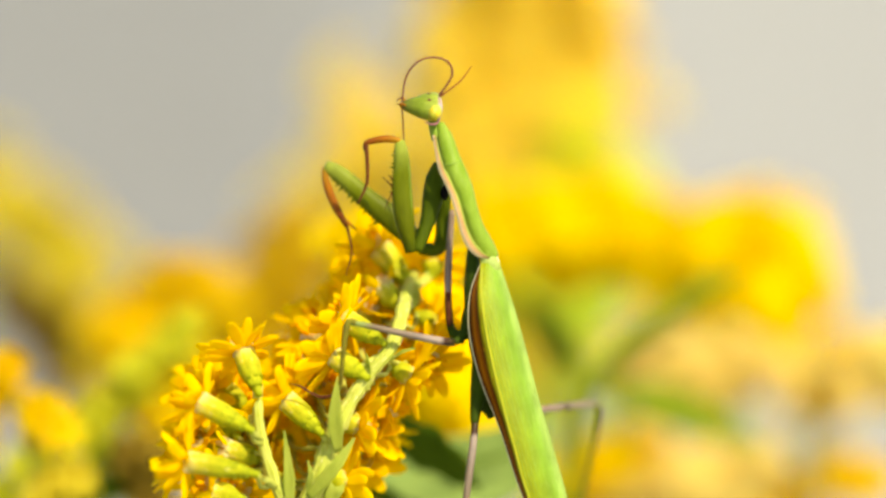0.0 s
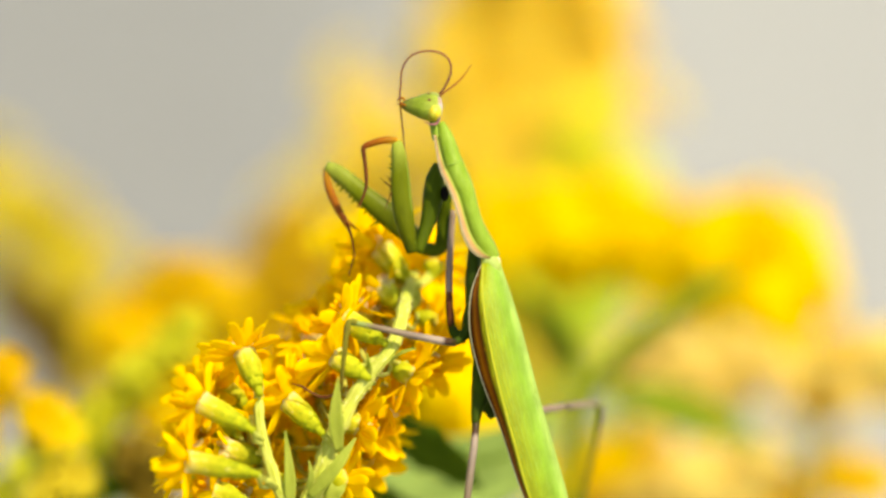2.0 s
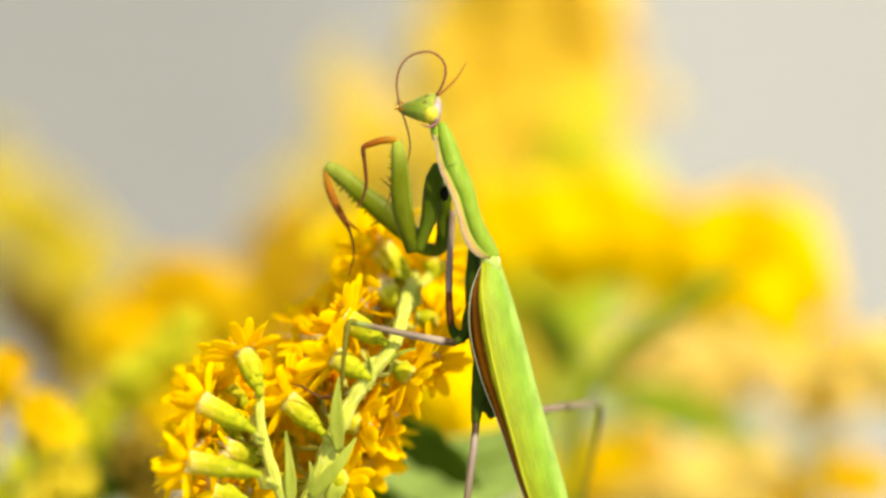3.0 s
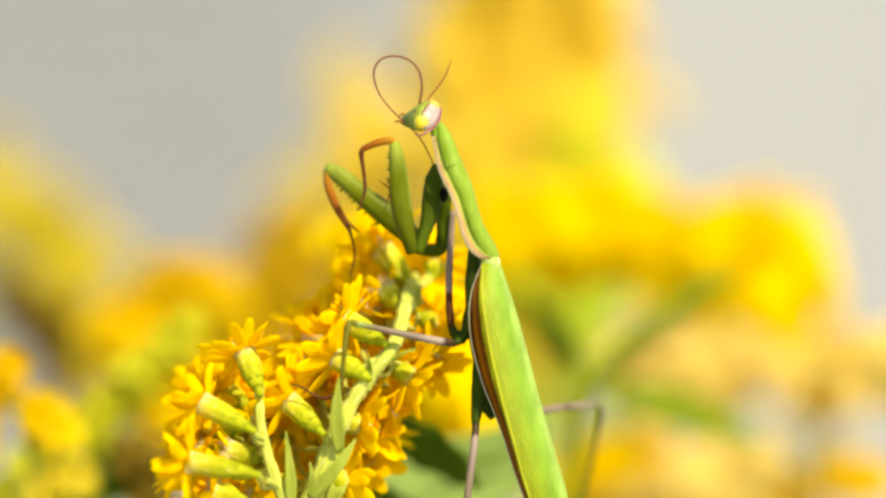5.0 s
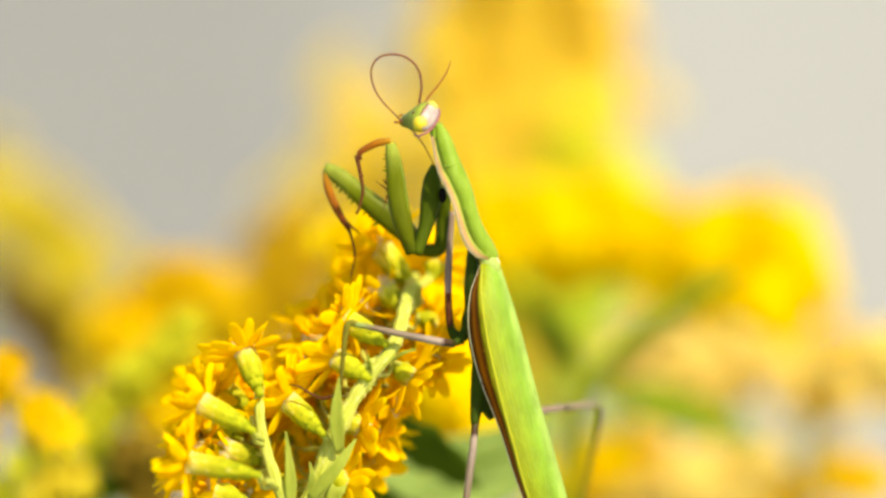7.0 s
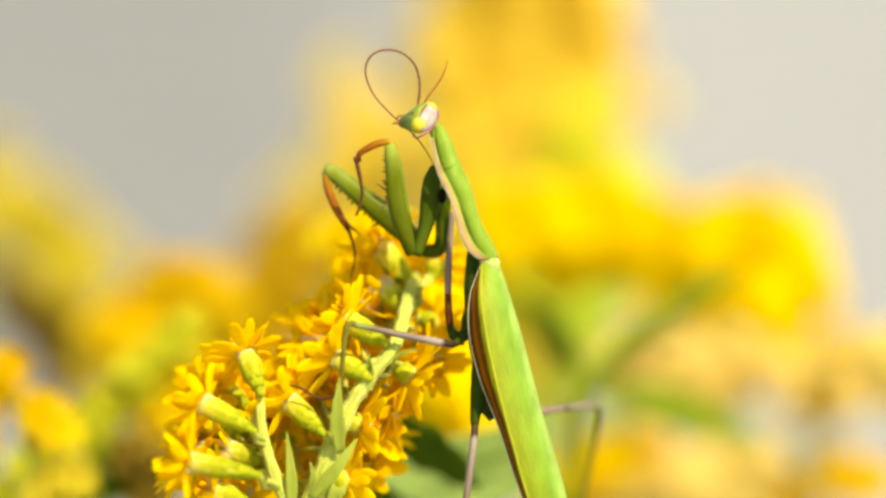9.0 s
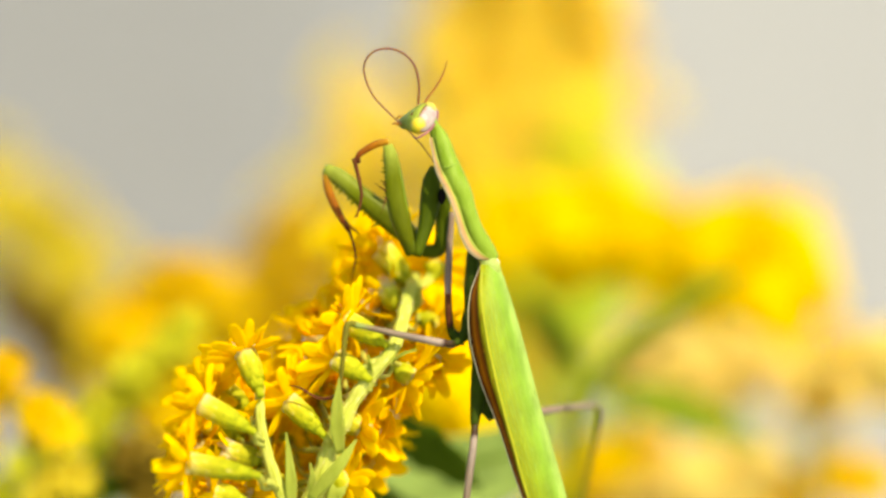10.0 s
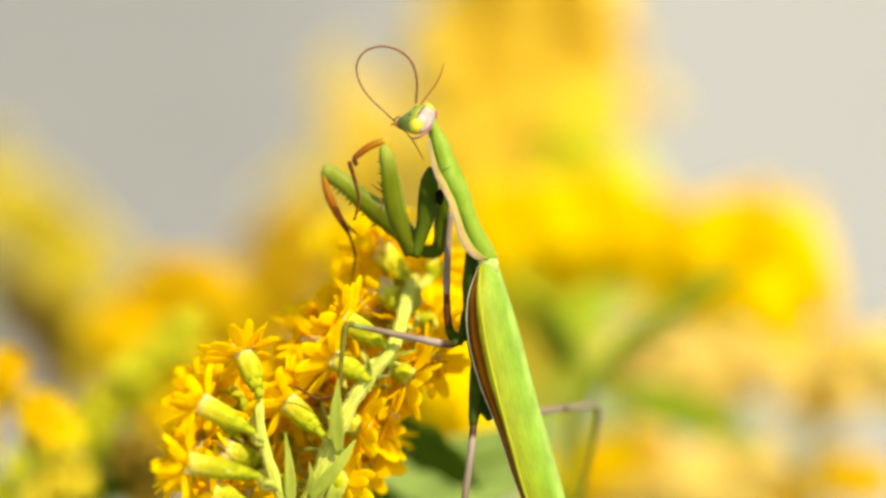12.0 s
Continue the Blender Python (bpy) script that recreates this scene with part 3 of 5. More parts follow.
def plume(plant, spine, radius, count, mat, seed, size=1.0, label=""):
    """A blurred flower spray: many small heads round a spine, as one mesh under its plant."""
    rnd = random.Random(seed)
    line = curve(spine, 60)
    tv, tf = TEMPLATE
    verts, faces = [], []
    inv = WORLD[plant].inverted() @ MM
    for k in range(count):
        f = rnd.random()
        i = min(59, int(f * 60))
        c = line[i].lerp(line[i + 1], f * 60 - i)
        r = radius * (1.0 - 0.35 * f) * min(1.35, abs(rnd.gauss(0, 0.68)))
        out = Vector((rnd.gauss(0, 1), rnd.gauss(0, 1), rnd.gauss(0, 1))).normalized()
        clump = 0.75 + 0.5 * noise.noise(c * 0.06 + out)
        q = (out + Vector((0, -0.35, 0.55))).to_track_quat("Z", "Y").to_matrix()
        s = size * rnd.uniform(0.8, 1.25)
        pts = tv * s @ np.array(q).T + np.array(c + out * r * clump)
        base = len(verts)
        verts.extend(inv @ Vector(p) for p in pts)
        faces.extend(tuple(base + v for v in face) for face in tf)
    me = bpy.data.meshes.new("flower_plume")
    me.from_pydata(verts, [], faces)
    me.materials.append(mat)
    ob = new("flower_plume", me)
    ob.parent = plant
    WORLD[ob] = WORLD[plant]
    return tagged(ob, label, kind="stuff")


def far_goldenrod(label, spine, radius, count, mat, seed, size=1.3, lean=(0, 0)):
    """A whole plant behind: its stem from the soil to the plume's foot, and the plume with a thin axis."""
    foot = MM @ V(spine[0])
    base = Vector((foot.x + lean[0], foot.y + lean[1], 0))
    plant = thing("goldenrod", Matrix.Translation(base))
    tagged(plant, label, "goldenrod", group="goldenrods behind")
    low = MM.inverted() @ base
    half = low.lerp(V(spine[0]), 0.6) + Vector((-6, 4, 0))
    part("stem", bm_tube([low, half, *spine], [3.0, 2.6, 2.4, 2.2, 1.6, 0.9], n=30, seg=8), M_STEM_FAR, plant)
    plume(plant, spine, radius, count, mat, seed, size)
    rnd = random.Random(seed + 500)
    reach = curve([low, half, spine[0]], 20)
    for k in range(9):
        a = reach[3 + k]
        turn = k * 2.4 + rnd.uniform(-0.3, 0.3)
        out = Vector((math.cos(turn), math.sin(turn), 0))
        ln = rnd.uniform(45, 70)
        pts = [a, a + out * ln * 0.5 + Vector((0, 0, 14)), a + out * ln + Vector((0, 0, rnd.uniform(-8, 8)))]
        part("leaf", bm_blade(pts, [1.2, 6.0, 7.0, 4.0, 0.4], (0, 0, 1), fold=0.2, thick=0.4, n=8), M_LEAF_PALE if k % 3 else M_LEAF, plant)
    return plant


BACK = {}
BACK["tall"] = far_goldenrod("tall blurred yellow goldenrod plume behind the mantis", [(12.25, 330.0, -15.18), (10.33, 330.0, 11.61), (7.78, 330.0, 33.30), (10.97, 330.0, 53.71), (12.25, 330.0, 75.40)], 25, 580, M_PLUME_SOFT, 1, 1.5)
BACK["fringe"] = far_goldenrod("soft yellow goldenrod plume, out of focus", [(22.5, 360.0, -5.13), (28.0, 345.0, 14.38), (31.5, 345.0, 33.82), (29.0, 345.0, 51.96), (28.5, 345.0, 70.11)], 20, 330, M_PLUME_SOFT, 21, 1.5)
BACK["gap"] = far_goldenrod("pale yellow goldenrod spray, very far out of focus", [(26.18, 350.0, 5.34), (26.83, 350.0, 31.39), (28.14, 350.0, 49.63), (26.18, 350.0, 73.07)], 20, 260, M_PLUME_SOFT, 41, 1.7)
BACK["thin"] = far_goldenrod("yellow-green goldenrod spray, out of focus", [(32.32, 320.0, -4.92), (31.05, 320.0, 7.70), (28.78, 320.0, 19.06), (28.28, 320.0, 26.64)], 16, 150, M_PLUME_GREEN, 2, 1.5)
BACK["broad"] = far_goldenrod("broad bright yellow goldenrod spray, out of focus", [(7.62, 240.0, -3.35), (22.64, 240.0, 2.43), (35.35, 240.0, 3.58), (48.05, 240.0, 0.12)], 15, 380, M_PLUME, 3, 1.4)
BACK["lobe"] = far_goldenrod("arching yellow goldenrod tip, out of focus", [(50.92, 230.0, -7.31), (57.77, 230.0, -3.31), (64.62, 230.0, 0.69), (69.76, 230.0, 1.83)], 17, 380, M_PLUME, 4, 1.4)
BACK["bulge"] = far_goldenrod("thick yellow goldenrod spray under the arching tip", [(58.99, 215.0, -13.91), (64.04, 215.0, -9.98), (69.09, 215.0, -3.25)], 13, 260, M_PLUME, 51, 1.4)
BACK["pale"] = far_goldenrod("pale yellow goldenrod spray lying low, out of focus", [(35.25, 185.0, -22.60), (50.39, 185.0, -22.06), (68.77, 185.0, -24.76), (88.24, 185.0, -22.60)], 12, 60, M_PLUME_PALE, 5, 1.4)
BACK["tip"] = far_goldenrod("orange-yellow goldenrod tip, out of focus", [(74.89, 230.0, -28.43), (84.03, 230.0, -23.86), (93.16, 230.0, -22.72)], 9, 130, M_PLUME_GOLD, 52, 1.3)
BACK["low"] = far_goldenrod("short yellow goldenrod spray near the leaves", [(25.68, 190.0, -49.94), (32.21, 190.0, -42.33), (39.82, 190.0, -39.06)], 8.5, 130, M_PLUME, 6, 1.3)
BACK["low_pale"] = far_goldenrod("short pale yellow goldenrod spray, out of focus", [(39.58, 185.0, -49.63), (49.31, 185.0, -43.15), (59.04, 185.0, -43.15)], 10, 48, M_PLUME_PALE, 53, 1.4)
BACK["corner"] = far_goldenrod("orange-yellow goldenrod spray, low and out of focus", [(54.30, 195.0, -53.53), (67.44, 195.0, -45.87), (84.95, 195.0, -44.78)], 10, 26, M_PLUME_GOLD, 54, 1.4)
BACK["olive"] = far_goldenrod("dull yellow-green goldenrod spray, far out of focus", [(-116.46, 420.0, 15.50), (-105.29, 420.0, 8.52), (-95.51, 420.0, 1.54), (-84.34, 420.0, -4.75)], 16, 165, M_PLUME_OLIVE, 7, 1.5)
BACK["mid"] = far_goldenrod("bright yellow goldenrod spray half out of focus", [(-56.61, 200.0, -13.11), (-52.21, 200.0, -8.70), (-46.70, 200.0, -7.60), (-42.30, 200.0, -9.80)], 8.5, 130, M_PLUME_GOLD, 8, 1.2)
BACK["tuft"] = far_goldenrod("bright yellow tuft of goldenrod, half out of focus", [(-63.00, 190.0, -18.39), (-61.58, 190.0, -15.67), (-59.73, 190.0, -12.95)], 6.5, 70, M_PLUME_GOLD, 55, 1.2)
BACK["amber"] = far_goldenrod("amber goldenrod spray in the back, out of focus", [(-75.78, 330.0, -30.49), (-78.33, 330.0, -22.84), (-82.80, 330.0, -13.91), (-87.90, 330.0, -6.25)], 7, 60, M_PLUME_OLIVE, 56, 1.4)
BACK["near"] = far_goldenrod("yellow goldenrod spray with visible small heads", [(-78.53, 85.0, -34.01), (-76.64, 85.0, -27.38), (-74.74, 85.0, -22.64), (-73.79, 85.0, -17.90)], 4.2, 30, M_PLUME_GOLD, 9, 0.95)
BACK["cluster"] = far_goldenrod("rounded orange-yellow goldenrod tuft, half out of focus", [(-65.27, 85.0, -31.64), (-67.16, 85.0, -28.32), (-70.00, 85.0, -25.01), (-71.90, 85.0, -24.53)], 4.2, 18, M_PLUME_GOLD, 57, 1.0)
BACK["clump"] = far_goldenrod("low yellow-green goldenrod tuft, half out of focus", [(-68.58, 85.0, -43.48), (-65.27, 85.0, -40.16), (-61.48, 85.0, -38.27)], 4.0, 18, M_PLUME_OLIVE, 58, 1.0)
# This tuft is brown because its shade is put into the colour.
BACK["dimmed"] = far_goldenrod("goldenrod tuft coloured brown for shade, half out of focus", [(-48.90, 95.0, -44.10), (-50.82, 95.0, -38.81), (-52.74, 95.0, -33.53)], 4.2, 34, M_PLUME_BROWN, 61, 1.0)
# Thin brown spray added only to darken the ground seen in this gap.
BACK["gap_dark"] = far_goldenrod("sparse brown spray added to darken the ground gap, far out of focus", [(-83.27, 300.0, -29.53), (-86.36, 300.0, -19.64), (-90.69, 300.0, -12.23), (-95.63, 300.0, -7.29)], 8, 34, M_PLUME_BROWN, 71, 1.4)
BACK["shoot"] = far_goldenrod("pale yellow-green leafy goldenrod shoot", [(-80.38, 115.0, -44.34), (-69.52, 115.0, -36.64), (-58.66, 115.0, -28.34), (-51.25, 115.0, -21.13), (-44.34, 115.0, -12.74)], 4.6, 105, M_PLUME_GREEN, 59, 0.9)
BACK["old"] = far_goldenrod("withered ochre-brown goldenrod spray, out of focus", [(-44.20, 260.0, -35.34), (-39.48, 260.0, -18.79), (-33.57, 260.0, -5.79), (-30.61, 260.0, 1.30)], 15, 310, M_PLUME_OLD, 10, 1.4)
BACK["haze"] = far_goldenrod("sparse yellow goldenrod spray, far out of focus", [(-13.25, 430.0, -11.14), (-18.89, 430.0, 8.60), (-18.89, 430.0, 36.80)], 25, 230, M_PLUME_SOFT, 11, 1.5)
BACK["centre"] = far_goldenrod("yellow goldenrod spray behind the sprig", [(6.47, 110.0, -35.21), (1.57, 110.0, -27.36), (-2.35, 110.0, -15.59), (-8.24, 110.0, -7.75), (-12.16, 110.0, -0.88)], 11, 300, M_PLUME, 12, 1.2)
BACK["left"] = far_goldenrod("yellow goldenrod spray beside the sprig", [(-49.11, 120.0, -31.72), (-49.11, 120.0, -26.74), (-46.13, 120.0, -19.78)], 5.5, 80, M_PLUME_GOLD, 13, 1.1)
BACK["meadow"] = far_goldenrod("dense yellow-green goldenrod stand, far out of focus", [(-27.17, 480.0, -67.79), (-3.54, 480.0, -50.06), (20.08, 480.0, -35.30), (39.28, 480.0, -23.48)], 30, 430, M_PLUME_LEAFY, 31, 2.0)
BACK["meadow_pale"] = far_goldenrod("pale yellow goldenrod stand, far out of focus", [(54.05, 480.0, -75.17), (73.25, 480.0, -55.97), (90.97, 480.0, -44.16), (114.60, 480.0, -36.77)], 18, 24, M_PLUME_PALE, 32, 1.7)
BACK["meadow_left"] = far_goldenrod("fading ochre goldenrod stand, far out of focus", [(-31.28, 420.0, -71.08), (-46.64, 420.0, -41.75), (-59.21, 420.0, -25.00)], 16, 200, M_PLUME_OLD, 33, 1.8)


def leaf(plant, pts, widths, facing, mat, label=""):
    return part("leaf", bm_blade(pts, widths, facing, fold=0.18, thick=0.3, n=18, wave=0.05), mat, plant, label)


leaf(BACK["centre"], [(-13.97, 55.0, -27.12), (-7.17, 55.0, -31.20), (-0.36, 55.0, -35.10), (5.99, 55.0, -38.73)], [0.5, 8.0, 9.0, 7.0, 0.4], (0.2, 0.42, 0.9), M_LEAF, "dark green lance-shaped leaf")
leaf(BACK["centre"], [(-17.06, 70.0, -32.36), (-5.93, 70.0, -37.92), (7.05, 70.0, -36.53), (18.17, 70.0, -27.72)], [1.0, 5.5, 7.5, 6.0, 0.5], (0.2, -1, 0.6), M_LEAF_GREY, "pale green broad leaf")
leaf(BACK["low"], [(29.97, 160.0, -26.09), (39.40, 160.0, -28.71), (49.88, 160.0, -32.38), (59.31, 160.0, -36.57)], [0.6, 4.6, 5.0, 3.0, 0.3], (0.2, -0.75, 0.6), M_LEAF_MID)
leaf(BACK["broad"], [(12.93, 210.0, -3.23), (19.62, 210.0, -14.38), (25.20, 210.0, -27.76)], [0.5, 4.0, 4.0, 0.4], (0.4, -0.6, 0.7), M_LEAF_PALE)
leaf(BACK["broad"], [(19.15, 190.0, -17.30), (28.94, 190.0, -10.77), (35.47, 190.0, -6.42)], [0.5, 4.5, 4.0, 0.4], (-0.2, -0.8, 0.6), M_LEAF_PALE)
leaf(BACK["dimmed"], [(-63.03, 120.0, -40.66), (-56.07, 120.0, -41.66), (-48.12, 120.0, -45.63)], [0.5, 4.0, 4.5, 0.4], (0.1, 0.3, 0.9), M_LEAF)
# Added blurred leaf that half covers the gap, to darken the ground there.
leaf(BACK["left"], [(-69.83, 200.0, -47.25), (-65.65, 200.0, -40.09), (-62.67, 200.0, -33.48)], [0.5, 4.2, 4.2, 0.3], (0.1, 0.35, 0.9), M_LEAF)
leaf(BACK["left"], [(-67.80, 140.0, -46.86), (-60.65, 140.0, -39.72), (-55.54, 140.0, -32.57)], [0.5, 4.0, 4.0, 0.3], (-0.2, 0.4, 0.9), M_LEAF)
leaf(BACK["near"], [(-67.14, 100.0, -47.31), (-56.50, 100.0, -42.47), (-43.92, 100.0, -43.44)], [0.5, 4.5, 4.5, 0.3], (0.1, 0.4, 0.9), M_LEAF)
part("stem", bm_tube([(21.47, 120.0, -51.60), (23.46, 120.0, -33.70), (25.95, 120.0, -24.76), (32.50, 122.0, -16.85), (40.69, 126.0, -10.92), (51.12, 132.0, -5.15)], [1.5, 1.4, 1.4, 1.6, 1.7, 1.2], n=28), M_LEAF_MID, BACK["low"])
leaf(BACK["low"], [(36.72, 170.0, -16.87), (43.09, 170.0, -11.04), (56.17, 175.0, -3.63)], [0.5, 1.8, 2.2, 0.4], (0.1, -0.8, 0.6), M_LEAF_MID)
# Added dark leaf that stands for the olive shade right of the wing.
leaf(BACK["low"], [(15.10, 150.0, -8.17), (20.27, 150.0, -15.93), (25.45, 150.0, -23.17)], [0.5, 3.6, 3.6, 0.4], (0.2, 0.5, 0.8), M_LEAF_MID)
# Thin dark line across the pale leaf, added as a rod.
part("leaf", bm_tube([(-2.21, 66.0, -36.60), (5.16, 66.0, -35.03), (10.69, 66.0, -33.65)], [0.3, 0.5, 0.4], n=10), M_LEAF, BACK["centre"], "thin dark green rod across the pale leaf")
leaf(BACK["centre"], [(-16.86, 62.0, -35.65), (-11.36, 62.0, -39.32), (-4.03, 62.0, -44.81)], [0.5, 2.6, 3.0, 0.4], (0.2, 0.5, 0.8), M_LEAF)
leaf(BACK["broad"], [(14.98, 200.0, -8.70), (18.83, 200.0, -17.51), (23.79, 200.0, -26.32)], [0.5, 2.6, 2.4, 0.3], (0.5, -0.8, 0.4), M_LEAF_MID)

# ---- mantis ----
mantis = thing("praying_mantis", PLANE)
tagged(mantis, "bright green praying mantis clinging to a goldenrod sprig", "mantis")

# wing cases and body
part("abdomen", bm_tube([(5.9, 5.0, -2.44), (8.2, 5.0, -13.36), (12.0, 5.0, -25.12), (15.6, 5.0, -36.88), (18.2, 4.0, -46.04)], [1.8, 2.6, 2.8, 2.6, 2.0, 0.8], [2.4, 3.2, 3.4, 3.0, 2.2, 0.8], n=24, seg=14), M_LEG_SHADED, mantis)
part("thorax", bm_tube([(4.53, 4.0, 0.08), (4.44, 3.0, -5.78), (4.94, 3.0, -12.48), (6.21, 4.0, -20.04)], [0.9, 1.35, 1.4, 1.3, 0.9], [2.2, 3.0, 3.2, 3.0, 2.0], n=16, seg=12), M_LEG_SHADED, mantis, "underside of the thorax, green darkened for shade")


def sheet(bm, left, right, bulge, thick=0.2, n=36, across=8, lift=(0, 0)):
    """A curved wing strip between two edge lines, bulging towards the viewer."""
    a, b = curve(left, n), curve(right, n)
    uv = bm.loops.layers.uv.verify()
    rows = []
    for layer in (0, 1):
        grid = []
        for i in range(n + 1):
            row = []
            for k in range(across + 1):
                f = k / across
                p = a[i].lerp(b[i], f)
                h = along(bulge, i / n) * 4 * f * (1 - f)
                row.append(bm.verts.new(p + Vector((0, -h + layer * thick, 0))))
            grid.append(row)
        rows.append(grid)
    for layer, g in enumerate(rows):
        for i in range(n):
            for k in range(across):
                quad = (g[i][k], g[i][k + 1], g[i + 1][k + 1], g[i + 1][k])
                face = bm.faces.new(quad if layer else quad[::-1])
                ids = (k, k + 1, k + 1, k)
                for loop, f in zip(face.loops, ids if layer else ids[::-1]):
                    loop[uv].uv = (f / across, i / n)
    t, u = rows
    for i in range(n):
        bm.faces.new((t[i][0], t[i + 1][0], u[i + 1][0], u[i][0]))
        bm.faces.new((t[i + 1][-1], t[i][-1], u[i][-1], u[i + 1][-1]))
    for k in range(across):
        bm.faces.new((t[0][k + 1], t[0][k], u[0][k], u[0][k + 1]))
        bm.faces.new((t[-1][k], t[-1][k + 1], u[-1][k + 1], u[-1][k]))


EDGE = [(5.49, -0.8, -2.25), (3.99, -1.0, -6.57), (3.83, -1.0, -11.98), (5.48, -2.0, -19.02), (8.22, -2.0, -26.08), (11.38, -2.0, -35.47), (16.75, 0.0, -47.42)]
LINE = [(5.57, -1.2, -2.08), (5.55, -3.2, -7.38), (6.46, -4.0, -13.58), (8.03, -4.2, -20.61), (10.18, -4.0, -28.48), (12.52, -3.0, -36.57), (17.17, 0.0, -47.42)]
BACKLINE = [(8.08, -0.6, -1.75), (9.73, -1.0, -6.57), (11.73, -1.0, -13.23), (13.89, -1.0, -21.55), (16.06, -1.0, -29.04), (18.22, -1.0, -36.94), (19.70, 1.0, -47.49)]
bm = bmesh.new()
sheet(bm, LINE, BACKLINE, [0.6, 1.2, 1.3, 1.3, 1.0, 0.3], across=14)
wing = part("forewing", bm, M_WING, mantis, "bright green leathery wing case")
bm = bmesh.new()
sheet(bm, EDGE, LINE, [0.1, 0.3, 0.3, 0.2, 0.1], across=6)
part("costal_stripe", bm, M_STRIPE, wing, "dark brown stripe along the wing case")
part("wing_margin", bm_tube(EDGE, [0.08, 0.1, 0.1, 0.1, 0.11, 0.1], n=40, seg=6), M_MARGIN, wing, "cream outer edge")
part("wing_vein", bm_tube([V(p) + Vector((0.12, -0.05, 0)) for p in LINE], [0.1, 0.15, 0.17, 0.17, 0.16, 0.12], n=40, seg=6), M_VEIN, wing, "yellow vein")
BULGE = [0.6, 1.2, 1.3, 1.3, 1.0, 0.3]
lines = curve(LINE, 36), curve(BACKLINE, 36)
for f, r in ((0.1, 0.07), (0.19, 0.06), (0.29, 0.06), (0.42, 0.055), (0.58, 0.05)):
    pts = [p.lerp(q, f) - Vector((0, along(BULGE, i / 36) * 4 * f * (1 - f) - 0.02, 0)) for i, (p, q) in enumerate(zip(*lines))]
    part("wing_vein", bm_tube(pts[1:34:3], [r * 0.5, r, r, r * 0.8, r * 0.5], n=44, seg=6), M_VEIN_FINE, wing)
bm = bmesh.new()
sheet(bm, [V(p) + Vector((1.2, 1.2, 0)) for p in LINE], [V(p) + Vector((0.15, 2.4, 0)) for p in BACKLINE], [0.2, 0.4, 0.4, 0.3], across=6)
part("forewing", bm, M_WING, mantis, "far green wing case under the near one")
bm = bmesh.new()
ball(bm, (6.99, -0.8, -2.41), (1.45, 0.85, 1.75), 18, 12, pose(0, 0, 0, 0, -20, 0))
base_plate = part("wing_base", bm, M_WING_YEL, mantis, "pale yellow-green hinge between the wing cases")
# Whitish bumps that paint the highlights on the hinge.
bm = bmesh.new()
ball(bm, (8.07, -0.8, -1.75), (0.26, 0.3, 0.7), 12, 8, pose(0, 0, 0, 0, -16, 0))
ball(bm, (6.65, -1.4, -2.74), (0.28, 0.2, 0.55), 12, 8, pose(0, 0, 0, 0, -30, 0))
part("hinge_knob", bm, M_MARGIN, base_plate, "small whitish bumps as highlights on the wing hinge")

# pronotum
PN0, PN1 = (6.50, 0.0, -0.92), (-0.17, 0.0, 17.75)
pron = part("pronotum", bm_tube([(7.00, 0.0, -1.42), (6.16, -0.4, 0.25), (4.83, -0.7, 3.00), (3.91, -0.8, 5.74), (3.00, -0.8, 8.41), (2.00, -0.7, 10.90), (1.17, -0.5, 13.24), (0.42, -0.2, 15.91), (-0.25, 0.2, 17.92), (-0.50, 0.4, 18.60)],
            [1.35, 1.5, 1.42, 1.3, 1.24, 1.28, 1.5, 1.62, 1.62, 1.5, 1.36, 1.25, 1.05, 0.55], [1.2, 1.5, 1.6, 1.5, 1.5, 1.6, 1.8, 1.8, 1.5, 1.2, 0.9, 0.5], n=48, seg=18), M_PRON, mantis, "long green neck shield", pivot=PN0)
bm = bmesh.new()
sheet(bm, [(6.49, -1.3, -1.41), (5.07, -1.6, -1.16), (3.66, -1.8, 0.08), (2.66, -1.9, 2.16), (1.91, -1.9, 5.07), (1.16, -1.9, 7.56), (0.17, -1.8, 9.72), (-0.66, -1.6, 11.55), (-1.16, -1.2, 14.06), (-1.58, -0.6, 16.73)],
      [(6.98, -1.7, -1.16), (5.90, -2.0, -0.42), (4.65, -2.1, 1.08), (3.65, -2.1, 3.24), (2.91, -2.1, 5.73), (2.16, -2.1, 8.14), (1.08, -2.1, 10.38), (0.17, -1.9, 12.21), (-0.50, -1.5, 14.38), (-1.00, -1.0, 16.89)], [0.1, 0.25, 0.25, 0.25, 0.15, 0.05], thick=0.25, n=40, across=6)
part("shield_margin", bm, M_FLANGE, pron, "pale pinkish edge of the neck shield")
part("shield_groove", bm_tube([(0.08, -2.0, 12.38), (1.08, -2.3, 12.45), (1.99, -2.0, 12.79), (2.74, -1.2, 13.22)], [0.06, 0.12, 0.14, 0.06], n=10, seg=6), M_VEIN_FINE, pron)
part("neck", bm_tube([(-1.59, 1.0, 19.45), (-1.34, 0.9, 18.28), (-0.75, 0.4, 16.34)], [0.7, 0.85, 1.0], n=8, seg=10), M_PRON, mantis, "short soft neck behind the head")

# head, drawn upright at its own origin: eyes left and right, mouth below, face towards +y


def head_part(name, bm, mat, parent, label="", size=1.14):
    ob = new(name, mesh_of(name, bm, mat, Matrix.Diagonal((0.001 * size, 0.001 * size, 0.001 * size, 1))))
    ob.parent = parent
    return tagged(ob, label)


